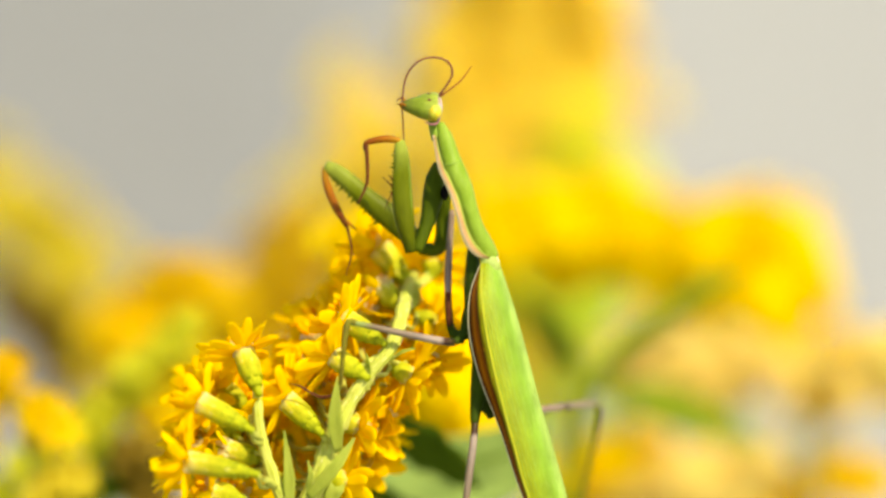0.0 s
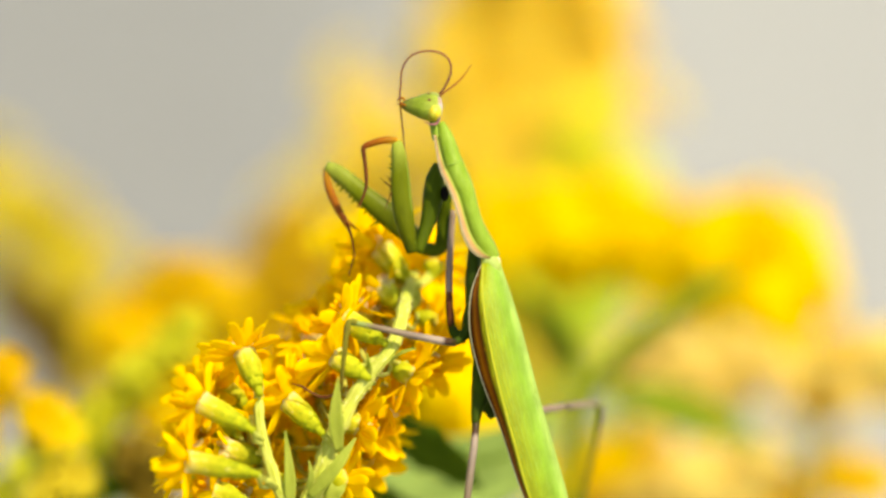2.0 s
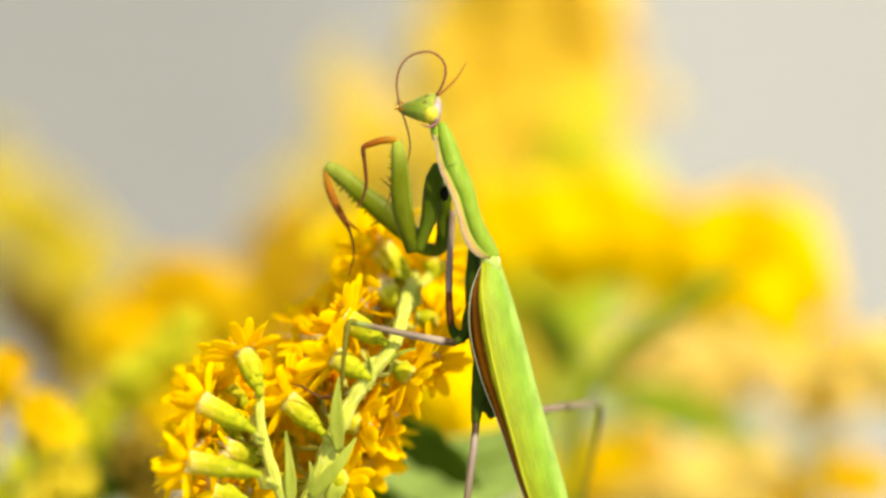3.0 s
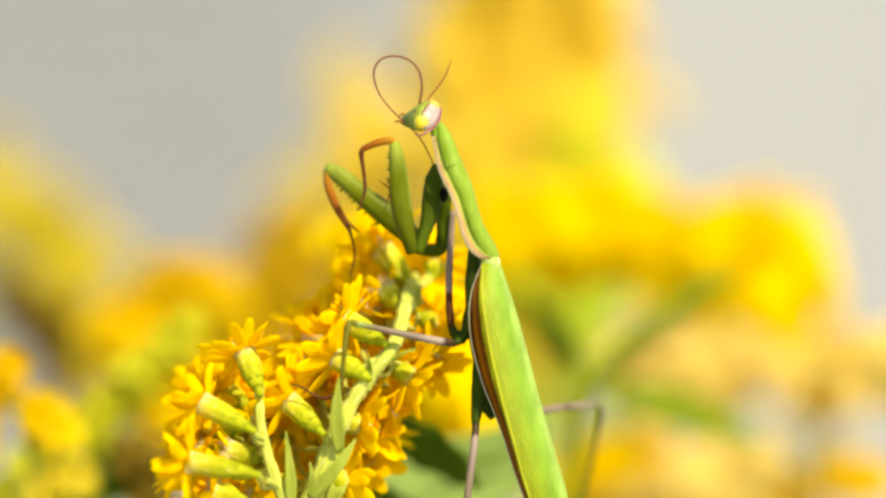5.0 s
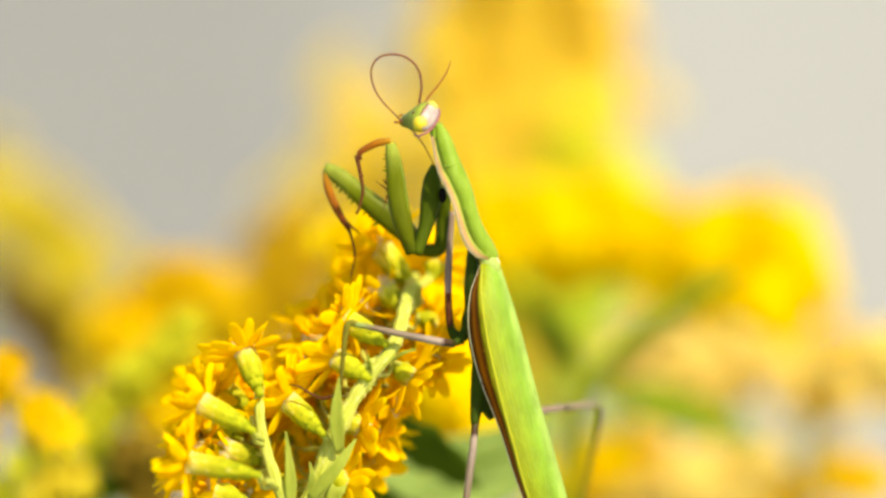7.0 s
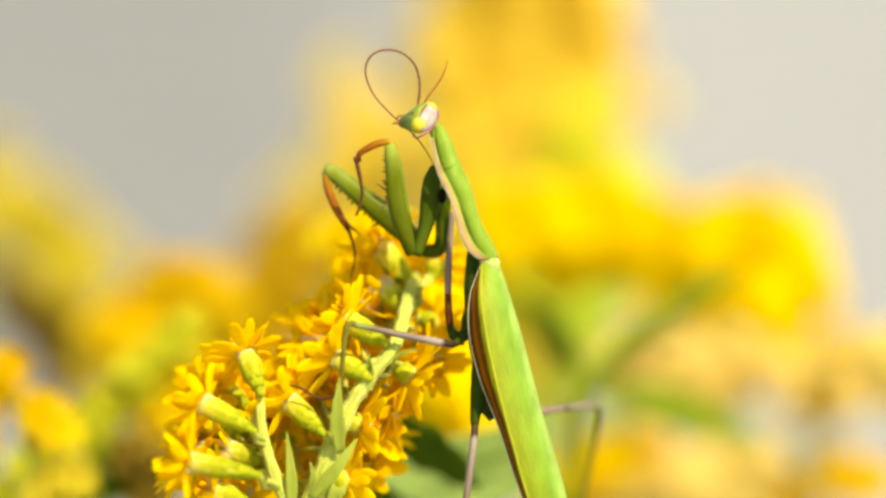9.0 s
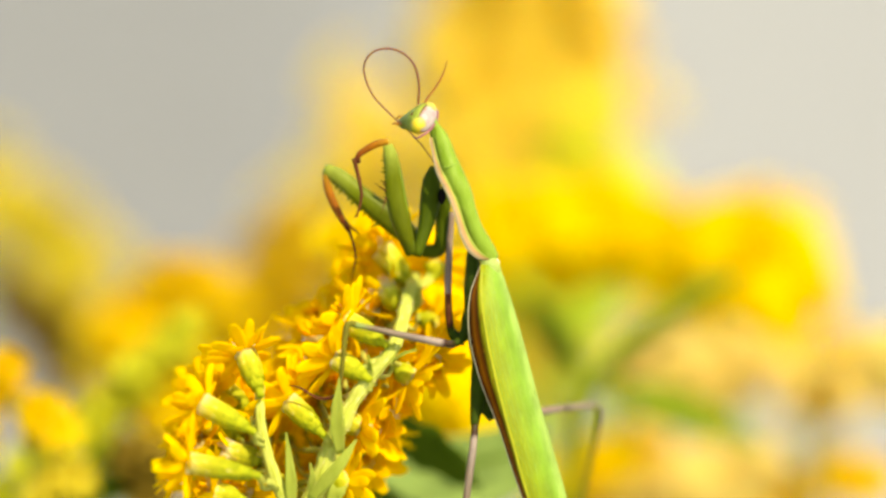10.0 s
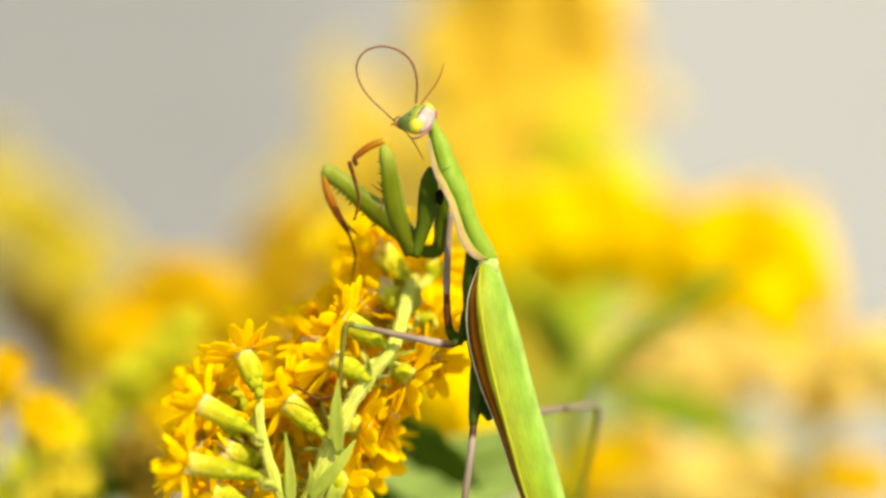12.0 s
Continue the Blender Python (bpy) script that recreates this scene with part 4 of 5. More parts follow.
bm = bmesh.new()
rings = []
for z, a, b, y in ((-4.2, 0.45, 0.4, 0.2), (-3.8, 0.75, 0.7, 0.15), (-3.2, 1.05, 0.95, 0.1), (-2.4, 1.4, 1.25, 0), (-1.5, 2.0, 1.5, 0), (-0.7, 2.5, 1.6, 0), (0.1, 2.6, 1.5, 0), (0.45, 2.5, 1.3, 0)):
    rings.append([bm.verts.new((a * math.cos(2 * math.pi * k / 20), y + b * math.sin(2 * math.pi * k / 20), z)) for k in range(20)])
head_uv = bm.loops.layers.uv.verify()
for i, (r, q) in enumerate(zip(rings, rings[1:])):
    for k in range(20):
        face = bm.faces.new((r[k], r[(k + 1) % 20], q[(k + 1) % 20], q[k]))
        for loop, f in zip(face.loops, (i, i, i + 1, i + 1)):
            loop[head_uv].uv = (f / 7, k / 20)
bm.faces.new(rings[0][::-1])
bm.faces.new(rings[-1])
for s in (-1, 1):
    ball(bm, (0.75 * s, 1.3, -0.7), (0.36, 0.3, 0.36), 10, 8)
head = head_part("head", bm, M_HEAD, mantis, "triangular green head")
bm = bmesh.new()
ball(bm, (0, -0.15, 0.36), (2.5, 1.25, 0.7), 18, 10)
head_part("crown", bm, M_CROWN, head, "whitish crown between the eyes")
bm = bmesh.new()
tube(bm, [(-2.5, -0.75, -1.3), (-2.85, -0.95, -0.6), (-2.6, -1.05, 0.1), (-1.3, -1.35, 0.5), (0, -1.45, 0.6), (1.3, -1.35, 0.5), (2.6, -1.05, 0.1), (2.85, -0.95, -0.6), (2.5, -0.75, -1.3)], [0.08, 0.15, 0.17, 0.17, 0.17, 0.15, 0.08], n=28, seg=8)
head_part("crown_rim", bm, M_RIM, head, "purplish hind rim of the head")
for s in (-1, 1):
    bm = bmesh.new()
    tube(bm, [(0.75 * s, 0.0, 0.0), (1.6 * s, 0.05, -0.12), (2.3 * s, 0.08, -0.3), (2.66 * s, 0.1, -0.42), (2.8 * s, 0.1, -0.46)], [0.85, 1.02, 1.06, 1.02, 0.88, 0.62, 0.2], [1.0, 1.14, 1.16, 1.1, 0.94, 0.68, 0.2], n=16, seg=16)
    head_part("eye", bm, M_EYE, head, "yellow compound eye")
for x, z in ((-0.4, 0.1), (0.4, 0.1)):
    bm = bmesh.new()
    ball(bm, (x, 0.95 if z > 0 else 1.35, z + 0.45 if z > 0 else z), (0.13, 0.13, 0.16), 8, 6)
    head_part("ocellus", bm, M_TIBIA, head)
for s in (-1, 1):
    bm = bmesh.new()
    tube(bm, [(0.4 * s, 0.2, -3.6), (0.8 * s, 0.9, -4.2), (0.5 * s, 0.6, -4.9)], [0.16, 0.14, 0.07], n=6, seg=6)
    head_part("palp", bm, M_TIBIA, head, "thin brown mouth palp")
bm = bmesh.new()
ball(bm, (0, 0.2, -4.0), (0.5, 0.45, 0.55), 10, 8)
head_part("mandible", bm, M_TIBIA, head, "reddish mouthparts")

# antennae
LINK = 1.15
LINKS = 30
antenna = []
for i in range(LINKS):
    r = 0.20 - 0.12 * i / LINKS
    bm = bmesh.new()
    tube(bm, [(0, 0, -0.08), (0, 0, LINK * 0.5), (0, 0, LINK + 0.08)], [r, r * 0.97, r * 0.95], n=4, seg=8)
    antenna.append(head_part("antenna_joint", bm, M_ANTENNA, mantis, size=1))
SA0, SA1 = (-0.33, 1.0, 22.62), (4.17, 1.0, 26.96)
antenna_short = part("antenna", bm_tube([(-1.4, 0.6, 21.6), SA0, (1.34, 1.0, 23.79), (2.84, 1.0, 25.12), SA1], [0.15, 0.15, 0.14, 0.11, 0.06], n=16, seg=8), M_ANTENNA_PALE, mantis, "short-looking orange antenna", pivot=SA0)

# forelegs
def thorn_row(bm, a, b, count, out, ln, r=0.17):
    for k in range(count):
        p = V(a).lerp(V(b), (k + 0.5) / count)
        spike(bm, p, p + V(out) * ln * (0.7 + 0.6 * ((k * 7) % 3) / 2), r)


NF0, NF1 = (-4.25, 0.0, 0.25), (-6.23, -1.5, 15.55)
NC0, NC1 = (-0.67, 3.5, 12.49), (-3.92, 1.0, 0.42)
FF0, FF1 = (-5.23, 8.0, 2.19), (-16.97, 8.0, 12.15)
FC0, FC1 = (0.50, 6.0, 8.08), (-0.67, 6.0, 0.25)
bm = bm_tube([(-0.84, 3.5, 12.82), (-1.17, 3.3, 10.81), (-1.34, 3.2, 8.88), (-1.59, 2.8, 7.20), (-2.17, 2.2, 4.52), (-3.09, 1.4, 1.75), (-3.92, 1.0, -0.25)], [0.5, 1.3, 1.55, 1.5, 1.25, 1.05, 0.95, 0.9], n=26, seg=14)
coxa_n = part("foreleg_coxa", bm, M_COXA, mantis, "upper foreleg, its green darkened for shade", pivot=NC0)
bm = bm_tube([(-4.75, 0.4, -0.50), (-5.00, 0.2, 0.75), (-5.50, -0.3, 3.42), (-5.91, -0.6, 6.33), (-6.08, -0.8, 9.24), (-6.07, -1.2, 12.39), (-6.23, -1.5, 14.88), (-6.40, -1.5, 15.96)], [0.8, 1.05, 1.3, 1.5, 1.52, 1.48, 1.38, 1.24, 1.1, 0.7], [0.5, 1.0, 1.2, 1.2, 1.15, 1.0, 0.9, 0.8, 0.35], n=34, seg=14)
femur_n = part("foreleg_femur", bm, M_LEG, mantis, "green grasping thigh with spines", pivot=NF0)
bm = bmesh.new()
thorn_row(bm, (-6.82, -1.5, 15.13), (-7.15, -1.4, 11.72), 6, (-0.95, 0, 0.15), 0.62, 0.3)
thorn_row(bm, (-7.15, -1.4, 11.56), (-7.32, -1.2, 7.98), 6, (-0.95, 0, 0.3), 0.5, 0.26)
thorn_row(bm, (-7.24, -1.0, 7.74), (-6.41, -0.6, 3.00), 5, (-0.95, 0, -0.1), 0.4, 0.2)
part("spine_row", bm, M_LEG, femur_n, "row of sharp spines")
bm = bmesh.new()
spike(bm, (-7.40, -1.5, 9.23), (-8.97, -2.2, 10.63), 0.17)
spike(bm, (-7.48, -1.4, 8.40), (-8.56, -2.0, 5.81), 0.15)
spike(bm, (-7.40, -1.5, 10.23), (-8.06, -2.0, 10.96), 0.15)
part("long_spine", bm, M_DARK, femur_n, "long dark thigh spines")
# Paler strip that paints the sunlit right edge of the thigh.
part("femur_keel", bm_tube([(-5.65, -1.9, 14.87), (-4.99, -1.6, 11.72), (-4.74, -1.3, 7.98), (-4.49, -0.9, 4.24), (-4.25, -0.3, 0.75)], [0.05, 0.08, 0.09, 0.08, 0.04], n=20, seg=6), M_VEIN_FINE, femur_n, "pale line for the sunlit edge of the thigh")
NT0, NT1 = (-6.32, -1.5, 15.96), (-11.31, -1.5, 15.55)
bm = bm_tube([NT0, (-8.23, -1.5, 16.21), (-10.14, -1.5, 15.96), NT1, (-11.47, -1.5, 14.55)], [0.45, 0.56, 0.54, 0.5, 0.42, 0.28], n=18, seg=10)
tibia_n = part("foreleg_tibia", bm, M_TIBIA, mantis, "orange-brown raptorial shin", pivot=NT0)
NS0, NS1 = (-11.31, -1.5, 15.30), (-12.47, -1.5, 6.73)
bm = bm_tube([NS0, (-11.14, -1.5, 12.55), (-11.22, -1.5, 9.64), NS1], [0.36, 0.3, 0.28, 0.24, 0.2, 0.12], n=16, seg=8)
spike(bm, (-11.22, -1.5, 13.22), (-10.72, -1.5, 12.05), 0.16)
spike(bm, (-11.14, -1.5, 10.23), (-10.89, -1.5, 9.39), 0.14)
spike(bm, (-12.22, -1.5, 7.40), (-12.89, -1.5, 6.57), 0.12)
tarsus_n = part("foreleg_tarsus", bm, M_DARK, mantis, "dark brown jointed foot", pivot=NS0)
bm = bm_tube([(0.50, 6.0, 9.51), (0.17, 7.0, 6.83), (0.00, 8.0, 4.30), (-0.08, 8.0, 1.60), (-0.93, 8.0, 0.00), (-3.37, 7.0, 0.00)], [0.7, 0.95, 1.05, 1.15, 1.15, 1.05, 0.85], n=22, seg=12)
part("foreleg_coxa", bm, M_COXA, mantis, "upper foreleg, its green darkened for shade", pivot=FC0)
bm = bm_tube([(-3.53, 6.0, 0.42), (-5.23, 7.5, 2.36), (-7.09, 8.0, 4.14), (-9.54, 8.0, 6.08), (-11.99, 8.0, 8.10), (-14.10, 8.0, 10.04), (-16.29, 8.0, 11.73), (-17.64, 8.0, 12.41)], [0.9, 1.5, 1.8, 1.82, 1.64, 1.46, 1.36, 1.3, 0.85], [0.7, 1.1, 1.2, 1.2, 1.1, 1.0, 1.0, 0.6], n=34, seg=14)
femur_f = part("foreleg_femur", bm, M_LEG, mantis, "green grasping thigh with spines", pivot=FF0)
bm = bmesh.new()
thorn_row(bm, (-16.54, 7.8, 10.72), (-11.14, 7.8, 5.65), 9, (-0.6, 0, -0.8), 0.72, 0.36)
thorn_row(bm, (-11.14, 7.8, 5.65), (-6.58, 7.8, 2.87), 7, (-0.5, 0, -0.85), 1.0, 0.38)
spike(bm, (-9.79, 7.8, 4.30), (-11.22, 7.4, 3.29), 0.2)
part("spine_row", bm, M_LEG, femur_f, "row of sharp spines")
FT0, FT1 = (-17.73, 8.0, 12.24), (-14.35, 8.0, 3.46)
bm = bm_tube([FT0, (-17.39, 8.0, 9.79), (-15.95, 8.0, 6.16), FT1], [0.4, 0.62, 0.65, 0.55, 0.4], n=18, seg=10)
spike(bm, (-14.69, 8.0, 4.30), (-12.75, 8.0, 2.70), 0.4)
tibia_f = part("foreleg_tibia", bm, M_TIBIA, mantis, "orange-brown raptorial shin", pivot=FT0)
bm = bm_tube([(-14.60, 8.0, 4.14), (-13.84, 8.0, 1.35), (-13.67, 8.0, -0.76), (-14.52, 8.0, -3.97)], [0.26, 0.2, 0.18, 0.14, 0.07], n=16, seg=8)
tarsus_f = part("foreleg_tarsus", bm, M_DARK, mantis, "dark brown jointed foot", pivot=FT1)
bm = bmesh.new()
ball(bm, (0.28, 2.0, 8.3), (0.62, 0.6, 1.15), 10, 8)
part("coxa_spot", bm, M_BLACK, coxa_n, "black spot on the inner upper foreleg")

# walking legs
part("middle_leg_base", bm_tube([(4.53, 3.5, -6.62), (4.10, 3.0, -9.96), (3.35, 2.4, -12.30), (2.17, 1.4, -13.53), (1.08, 0.8, -13.85)], [0.7, 1.15, 1.35, 1.0, 0.62, 0.5], n=20, seg=12), M_LEG_SHADED, mantis, "base of the middle leg, green darkened for shade")
part("middle_leg_femur", bm_tube([(1.67, 0.8, -13.85), (-1.17, -0.6, -13.40), (-5.32, -2.0, -12.54), (-9.86, -3.6, -11.52), (-13.39, -5.0, -10.75)], [0.56, 0.58, 0.54, 0.5, 0.44, 0.42], n=18, seg=10), M_SHANK, mantis, "grey-brown thin walking leg")
bm = bm_tube([(-12.73, -5.0, -10.83), (-13.80, -5.0, -10.58), (-14.22, -5.0, -11.90), (-14.63, -5.0, -15.62), (-14.98, -4.4, -19.11), (-15.07, -4.0, -20.78)], [0.42, 0.52, 0.42, 0.34, 0.32, 0.26], n=18, seg=8)
part("middle_leg_tibia", bm, M_SHIN, mantis, "olive green shin")
part("middle_leg_tarsus", bm_tube([(-14.90, -4.0, -20.29), (-15.90, -4.0, -21.28), (-17.88, -4.0, -21.69), (-19.46, -4.0, -21.03), (-21.03, -4.0, -20.04), (-22.52, -4.0, -19.71)], [0.24, 0.28, 0.24, 0.2, 0.16, 0.07], n=18, seg=8), M_DARK, mantis, "dark brown jointed foot")
part("middle_leg_base", bm_tube([(3.19, 4.0, -13.00), (2.01, 4.0, -12.83), (1.26, 5.0, -11.93), (1.01, 5.0, -10.84)], [1.1, 0.9, 0.66, 0.56], n=12, seg=10), M_LEG_SHADED, mantis, "base of the middle leg, green darkened for shade")
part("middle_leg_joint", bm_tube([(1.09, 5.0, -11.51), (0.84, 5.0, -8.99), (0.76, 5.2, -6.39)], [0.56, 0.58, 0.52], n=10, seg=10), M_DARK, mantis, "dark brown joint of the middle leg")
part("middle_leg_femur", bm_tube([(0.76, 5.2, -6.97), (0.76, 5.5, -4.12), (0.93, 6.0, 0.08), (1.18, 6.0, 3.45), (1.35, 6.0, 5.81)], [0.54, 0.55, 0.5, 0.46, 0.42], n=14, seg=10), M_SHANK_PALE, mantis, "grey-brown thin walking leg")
part("hind_leg_base", bm_tube([(5.18, 2.0, -15.80), (5.34, 1.2, -19.29), (5.09, 1.0, -22.29), (4.75, 0.4, -24.52), (4.67, 0.0, -25.75)], [0.8, 1.2, 1.25, 0.95, 0.6], n=16, seg=10), M_LEG_SHADED, mantis, "base of the hind leg, green darkened for shade")
part("hind_leg_base", bm_tube([(5.54, 5.0, -20.92), (6.38, 5.0, -23.02), (7.56, 5.0, -24.95)], [1.0, 1.2, 0.8], n=10, seg=10), M_LEG_SHADED, mantis, "base of the hind leg, green darkened for shade")
part("hind_leg_femur", bm_tube([(4.75, 0.0, -25.42), (4.41, -0.8, -29.05), (3.91, -1.6, -32.75), (3.41, -2.0, -36.63), (2.91, -2.0, -41.45)], [0.52, 0.58, 0.54, 0.46], n=16, seg=10), M_SHANK, mantis, "grey-brown thin walking leg")
part("hind_leg_femur", bm_tube([(12.87, 14.0, -24.63), (15.78, 18.0, -24.27), (19.79, 26.0, -24.05), (23.55, 34.0, -23.99)], [0.6, 0.58, 0.52, 0.45], n=14, seg=8), M_SHANK_PALE, mantis, "reddish brown thin walking leg")
part("hind_leg_tibia", bm_tube([(23.20, 34.0, -23.91), (24.38, 35.0, -24.74), (24.30, 40.0, -27.58), (23.45, 46.0, -33.20), (22.03, 52.0, -40.55)], [0.42, 0.46, 0.36, 0.32, 0.28], n=16, seg=8), M_SHIN, mantis, "thin greenish shin")


# ---- movement ----
def glide(rows, t):
    """The list of values at t from rows of (t, values...)."""
    for a, b in zip(rows, rows[1:]):
        if t <= b[0]:
            f = (t - a[0]) / (b[0] - a[0])
            return [x + (y - x) * f for x, y in zip(a[1:], b[1:])]
    return list(rows[-1][1:])


TIMES = [0, 0.5, 1, 1.5, 2, 2.5, 3, 3.5, 4, 4.5, 5, 5.5, 6, 6.5, 7, 7.5, 8, 8.5, 9, 9.5, 10, 10.5, 11, 11.5, 12]
SWAY = [(0, 0, 0), (0.5, 0, 0), (1, -0.08, 0), (1.5, -0.1, 0), (2, 0.15, 0), (2.5, 0, 0), (3, 0.14, 0), (5, 0.14, -0.1), (5.5, 0, -0.12), (6, -0.2, -0.1), (6.5, 0.27, -0.22),
        (7, 0.02, -0.14), (9, 0, -0.24), (9.5, 0, -0.25), (10, 0, -0.25), (10.5, -0.08, -0.25), (11, 0, -0.27), (11.5, -0.05, -0.27), (12, -0.22, -0.3)]
SPRIG = [(0, 0, 0), (1, 0, 0), (2, 0.12, 0), (3, 0.2, 0), (5, 0.22, -0.1), (5.5, 0.12, -0.1), (6, 0.04, -0.18), (6.5, 0.45, -0.12), (7, 0.22, -0.12), (9, 0.33, -0.12), (9.5, 0.26, -0.22), (11, 0.3, -0.22), (12, 0.15, -0.25)]
REACH = [(0, 0.0), (0.5, 0.08), (1, 0.13), (1.5, 0.22), (2, 0.26), (2.5, 0.29), (3, 0.27), (5, 0.43), (5.5, 0.46), (6, 0.56), (6.5, 0.58), (7, 0.64), (9, 0.70), (9.5, 0.76), (10, 0.80), (10.5, 0.86), (11, 0.88), (12, 1.0)]
NOD = [(0, 0.0), (3, 0.0), (5, -0.6), (7, -0.8), (9, -1.1), (10, -1.5), (12, -2.0)]


def swing(a0, b0, a1, b1):
    """The pose that carries a part drawn from a0 to b0, with its origin at a0, to lie from a1 to b1."""
    a0, b0, a1, b1 = V(a0), V(b0), V(a1), V(b1)
    turn = math.atan2((b1 - a1).x, (b1 - a1).z) - math.atan2((b0 - a0).x, (b0 - a0).z)
    return Matrix.Translation(a1 * 0.001) @ Matrix.Rotation(turn, 4, "Y")


def frame_of(x_axis, z_axis):
    z = V(z_axis).normalized()
    x = (V(x_axis) - z * V(x_axis).dot(z)).normalized()
    return Matrix((x, z.cross(x), z)).transposed()


HEAD_AWAY = frame_of((-0.04, 0.84, 0.54), (1, 0.03, 0)).to_quaternion()
HEAD_TURNED = frame_of((0.47, 0.60, 0.65), (0.74, -0.64, 0.2)).to_quaternion()
HEAD = [(0, 0.0, (-1.25, 0.0, 21.00)), (1.5, 0.0, (-1.50, 0.0, 21.00)), (2.8, 0.0, (-1.33, 0.0, 20.92)), (3.0, 0.3, (-1.50, 0.0, 20.75)), (3.1, 0.6, (-1.92, 0.0, 20.50)), (3.2, 0.75, (-2.00, 0.0, 20.08)), (3.7, 1.0, (-2.33, 0.0, 19.75)),
        (5.5, 1.0, (-2.42, 0.0, 19.67)), (6, 1.0, (-2.58, 0.0, 19.67)), (6.5, 1.0, (-2.33, 0.0, 19.58)), (7, 1.0, (-2.50, 0.0, 19.58)), (9, 1.0, (-2.67, 0.0, 19.42)), (10.5, 1.0, (-2.83, 0.0, 19.33)), (12, 1.0, (-3.00, 0.0, 19.25))]

LOOP = [
    (0, [(-0.50, 0.0, 22.75), (0.50, -0.5, 24.06), (1.41, -1.0, 25.87), (0.83, -1.5, 27.52), (-1.33, -2.0, 28.24), (-3.82, -2.0, 27.49), (-5.49, -1.0, 25.21), (-6.00, 0.0, 21.75), (-5.93, 1.0, 18.86), (-5.77, 2.0, 15.97), (-5.61, 3.0, 11.81), (-5.54, 4.0, 5.12)]),
    (1.5, [(-0.67, 0.0, 22.92), (0.33, -0.5, 24.40), (1.00, -1.0, 26.54), (0.33, -1.5, 28.18), (-1.83, -2.0, 28.91), (-4.49, -2.0, 28.41), (-6.16, -1.0, 26.21), (-6.42, 0.0, 22.17), (-6.26, 1.0, 18.86), (-6.10, 2.0, 15.97), (-5.86, 3.0, 11.81), (-5.70, 4.0, 5.12)]),
    (2.8, [(-0.58, 0.0, 22.92), (0.42, -0.5, 24.40), (1.16, -1.0, 26.71), (0.42, -1.5, 28.51), (-1.83, -2.0, 29.32), (-4.65, -2.0, 28.74), (-6.41, -1.0, 26.54), (-6.67, 0.0, 22.58), (-6.09, 1.0, 19.11), (-5.77, 2.0, 15.97), (-5.61, 3.0, 11.81), (-5.54, 4.0, 5.12)]),
    (3.2, [(-1.67, 0.0, 22.42), (-1.00, -0.5, 24.23), (-1.00, -1.0, 26.29), (-2.16, -1.5, 28.02), (-4.07, -2.0, 28.66), (-6.31, -2.0, 27.91), (-7.57, -1.0, 25.87), (-7.33, 0.0, 22.58), (-5.84, 1.0, 19.70), (-4.26, 2.0, 16.39), (-3.94, 3.0, 13.48), (-5.20, 4.0, 10.99)]),
    (3.7, [(-3.00, 0.0, 21.92), (-2.66, -0.5, 24.23), (-3.08, -1.0, 26.29), (-4.49, -1.5, 27.85), (-6.48, -2.0, 28.49), (-8.64, -2.0, 27.99), (-9.90, -1.0, 25.87), (-9.33, 0.0, 23.00), (-6.68, 1.0, 19.70), (-3.85, 2.0, 16.97), (-1.67, 3.0, 13.06), (-1.34, 4.0, 10.15)]),
    (5.0, [(-3.42, 0.0, 21.58), (-3.08, -0.5, 24.23), (-3.66, -1.0, 26.54), (-5.15, -1.5, 27.93), (-7.14, -2.0, 28.41), (-9.30, -2.0, 27.83), (-10.23, -1.0, 25.87), (-9.33, 0.0, 22.75), (-6.68, 1.0, 19.61), (-3.68, 2.0, 16.80), (-1.51, 3.0, 12.81), (-1.17, 4.0, 10.99)]),
    (7.0, [(-3.50, 0.0, 21.58), (-3.16, -0.5, 24.23), (-3.74, -1.0, 26.71), (-5.32, -1.5, 28.18), (-7.48, -2.0, 28.66), (-9.64, -2.0, 28.08), (-10.65, -1.0, 26.04), (-9.67, 0.0, 22.75), (-6.84, 1.0, 19.61), (-3.85, 2.0, 16.80), (-1.59, 3.0, 13.06), (-1.17, 4.0, 11.41)]),
    (9.0, [(-3.67, 0.0, 21.50), (-3.41, -0.5, 24.23), (-4.08, -1.0, 27.04), (-5.82, -1.5, 28.76), (-8.14, -2.0, 29.32), (-10.47, -2.0, 28.57), (-11.48, -1.0, 26.37), (-10.33, 0.0, 22.92), (-7.18, 1.0, 19.45), (-4.18, 2.0, 16.80), (-1.84, 3.0, 13.48), (-1.17, 4.0, 11.83)]),
    (10.5, [(-3.75, 0.0, 21.50), (-3.66, -0.5, 24.40), (-4.41, -1.0, 27.29), (-6.23, -1.5, 29.01), (-8.64, -2.0, 29.57), (-10.96, -2.0, 28.74), (-11.90, -1.0, 26.54), (-10.67, 0.0, 22.92), (-7.35, 1.0, 19.36), (-4.43, 2.0, 16.64), (-2.09, 3.0, 13.82), (-1.34, 4.0, 12.50)]),
    (12, [(-4.00, 0.0, 21.58), (-3.83, -0.5, 24.65), (-4.58, -1.0, 27.54), (-6.57, -1.5, 29.26), (-9.14, -2.0, 29.82), (-11.63, -2.0, 28.99), (-12.81, -1.0, 26.71), (-11.58, 0.0, 23.25), (-7.68, 1.0, 19.36), (-4.85, 2.0, 16.55), (-3.10, 3.0, 13.65), (-2.68, 4.0, 12.66)]),
]


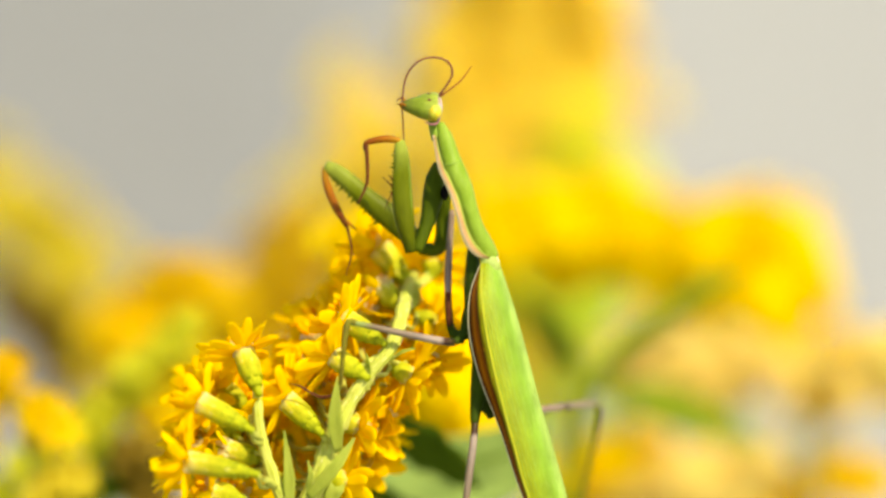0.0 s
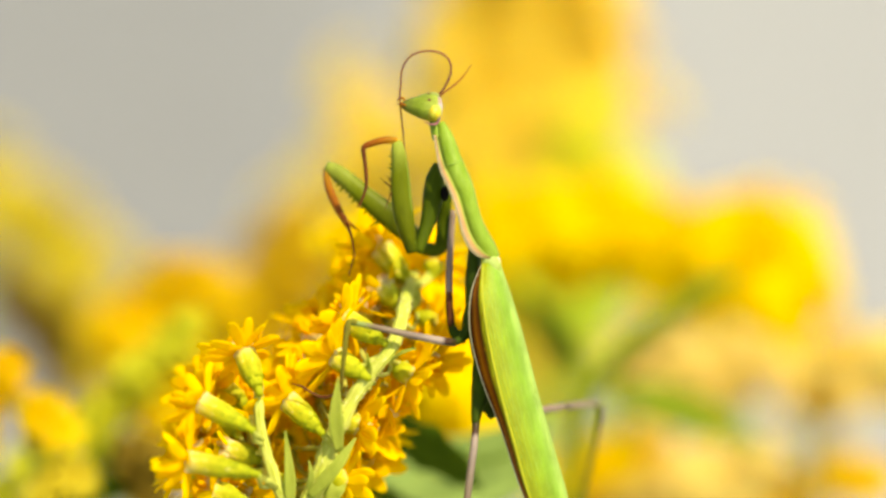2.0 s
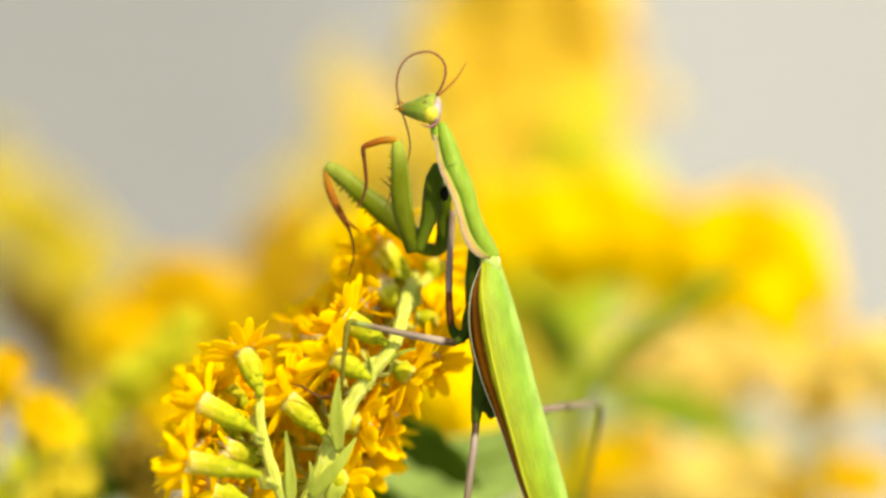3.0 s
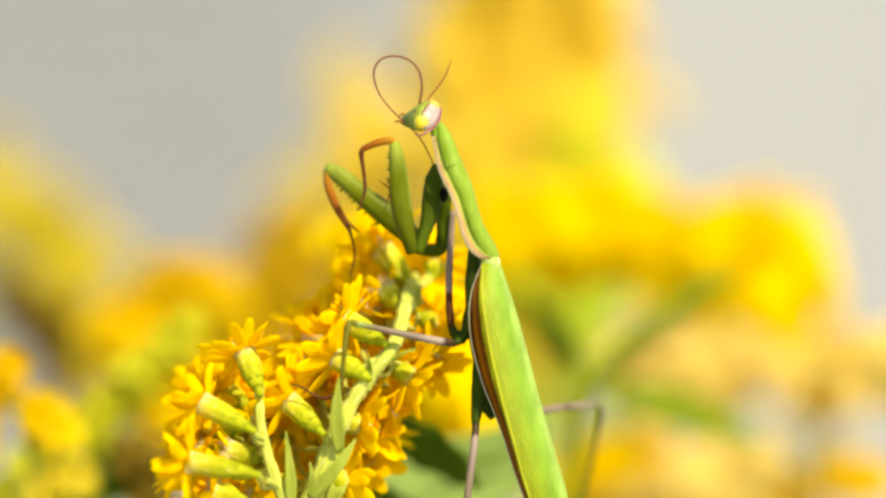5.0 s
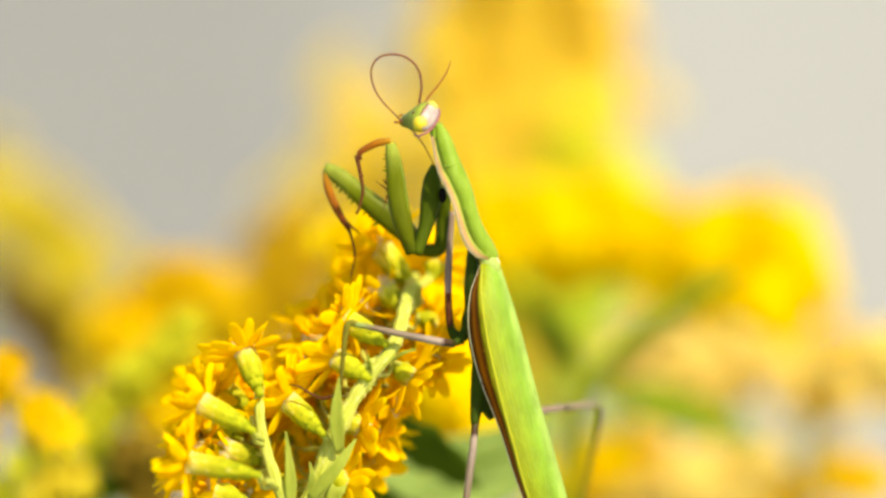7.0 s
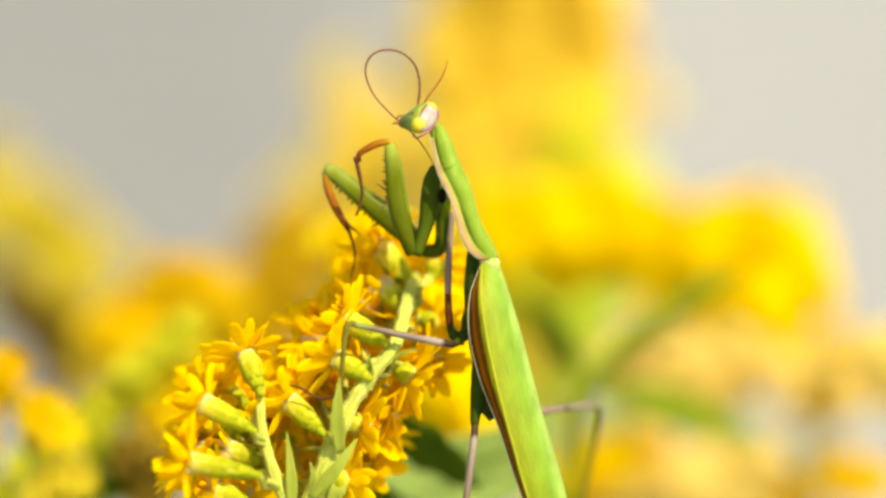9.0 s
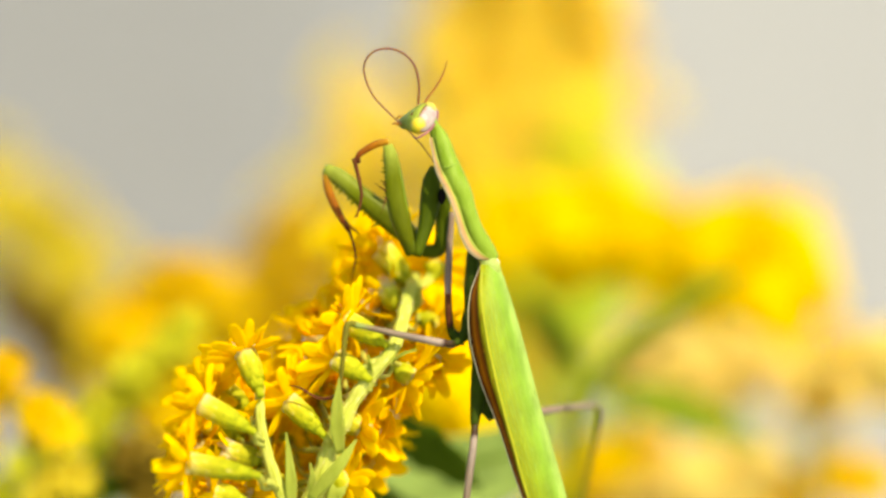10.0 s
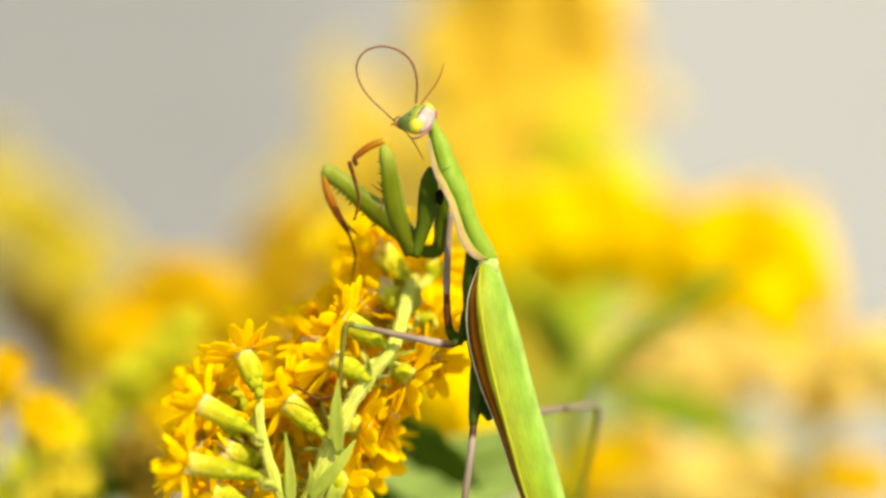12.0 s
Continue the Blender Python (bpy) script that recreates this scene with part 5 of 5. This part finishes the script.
def chain(pts):
    """Poses of the antenna's joints, each of one length, laid along a smooth line."""
    line = curve(pts, 200)
    out, here, i = [], line[0], 0
    for k in range(LINKS):
        while i < 200 and (line[i] - here).length < LINK:
            i += 1
        aim = line[i] - here
        if i >= 200 and aim.length < LINK:
            aim = line[-1] - line[-12]
        aim = aim.normalized()
        out.append(Matrix.Translation(here * 0.001) @ aim.to_track_quat("Z", "Y").to_matrix().to_4x4())
        here = here + aim * LINK
    return out


def drift(t):
    """How far the whole insect has swayed at t."""
    x, z = glide(SWAY, t)
    return Vector((x, 0, z))


def motions():
    still = mantis.matrix_basis.copy()
    walk(mantis, [(t, still @ Matrix.Translation(Vector((x, 0, z)) * 0.001)) for t, x, z in SWAY])
    still_front = front.matrix_basis.copy()
    walk(front, [(t, still_front @ Matrix.Translation(Vector((x, 0, z)) * 0.001)) for t, x, z in SPRIG])
    # forelegs reach out slowly
    ends = {
        coxa_n: (NC0, NC1, (-1.42, 3.5, 11.90), (-4.09, 1.0, 0.08)),
        femur_n: (NF0, NF1, (-4.25, 0.0, 0.00), (-8.56, -1.5, 15.55)),
        tibia_n: (NT0, NT1, (-8.56, -1.5, 15.96), (-13.30, -1.5, 13.05)),
        tarsus_n: (NS0, NS1, (-13.63, -1.5, 12.97), (-12.80, -1.5, 4.41)),
        femur_f: (FF0, FF1, (-5.23, 8.0, 2.03), (-16.88, 8.0, 11.48)),
        tibia_f: (FT0, FT1, (-17.64, 8.0, 11.56), (-14.01, 8.0, 2.79)),
        tarsus_f: (FT1, (-14.52, 8.0, -3.97), (-14.01, 8.0, 2.79), (-13.50, 8.0, -4.73)),
    }
    for ob, (a0, b0, a1, b1) in ends.items():
        rows = []
        for t in TIMES:
            f = glide(REACH, t)[0]
            settle = Vector((0.05, 0, 0.2)) * f
            rows.append((t, swing(a0, b0, V(a0).lerp(V(a1), f) + settle, V(b0).lerp(V(b1), f) + settle)))
        walk(ob, rows)
    walk(pron, [(t, Matrix.Translation(V(PN0) * 0.001) @ Matrix.Rotation(radians(a), 4, "Y")) for t, a in NOD])
    walk(head, [(t, Matrix.Translation((V(c) - drift(t)) * 0.001) @ HEAD_AWAY.slerp(HEAD_TURNED, f).to_matrix().to_4x4()) for t, f, c in HEAD])
    poses = [(t, chain([V(p) - drift(t) for p in pts])) for t, pts in LOOP]
    for i, ob in enumerate(antenna):
        walk(ob, [(t, ms[i]) for t, ms in poses])
    short = [(0, SA0, SA1), (1.5, (-0.50, 1.0, 22.79), (3.84, 1.0, 27.13)), (2.8, (-0.42, 1.0, 22.79), (3.84, 1.0, 27.04)), (3.2, (-1.00, 1.0, 22.62), (2.34, 1.0, 27.96)), (3.7, (-1.67, 1.0, 22.45), (1.34, 1.0, 27.96)),
             (5.5, (-2.00, 1.0, 22.62), (1.00, 1.0, 27.79)), (7, (-2.00, 1.0, 22.62), (1.09, 1.0, 27.79)), (9, (-2.25, 1.0, 22.45), (0.58, 1.0, 27.63)), (10.5, (-2.42, 1.0, 22.20), (0.42, 1.0, 27.63)), (12, (-2.84, 1.0, 21.95), (0.17, 1.0, 27.46))]
    walk(antenna_short, [(t, swing(SA0, SA1, V(a) - drift(t), V(b) - drift(t))) for t, a, b in short])
    # plants behind sway in the breeze
    breeze = [(0, 0.0), (0.5, 0.3), (1, -0.2), (1.5, 0.0), (2, 0.4), (2.5, 0.1), (3, 0.0), (3.7, 0.4), (4.4, 0.1), (5, 0.3), (5.5, 0.15), (6, 0.4), (6.5, 1.0), (7, -0.1),
              (7.6, 0.3), (8.3, -0.1), (9, 0.0), (9.5, 0.1), (10, 0.1), (10.5, 0.0), (11, 0.25), (11.5, -0.05), (12, 0.0)]
    for i, (key, plant) in enumerate(BACK.items()):
        amount = {"tall": 0.16, "fringe": 0.16, "gap": 0.16, "thin": 0.16, "haze": 0.16, "broad": 0.10, "lobe": 0.10, "bulge": 0.08}.get(key, 0.04)
        rest = plant.matrix_basis.copy()
        walk(plant, [(t, rest @ Matrix.Rotation(radians(amount * f), 4, "Y")) for t, f in breeze])


motions()
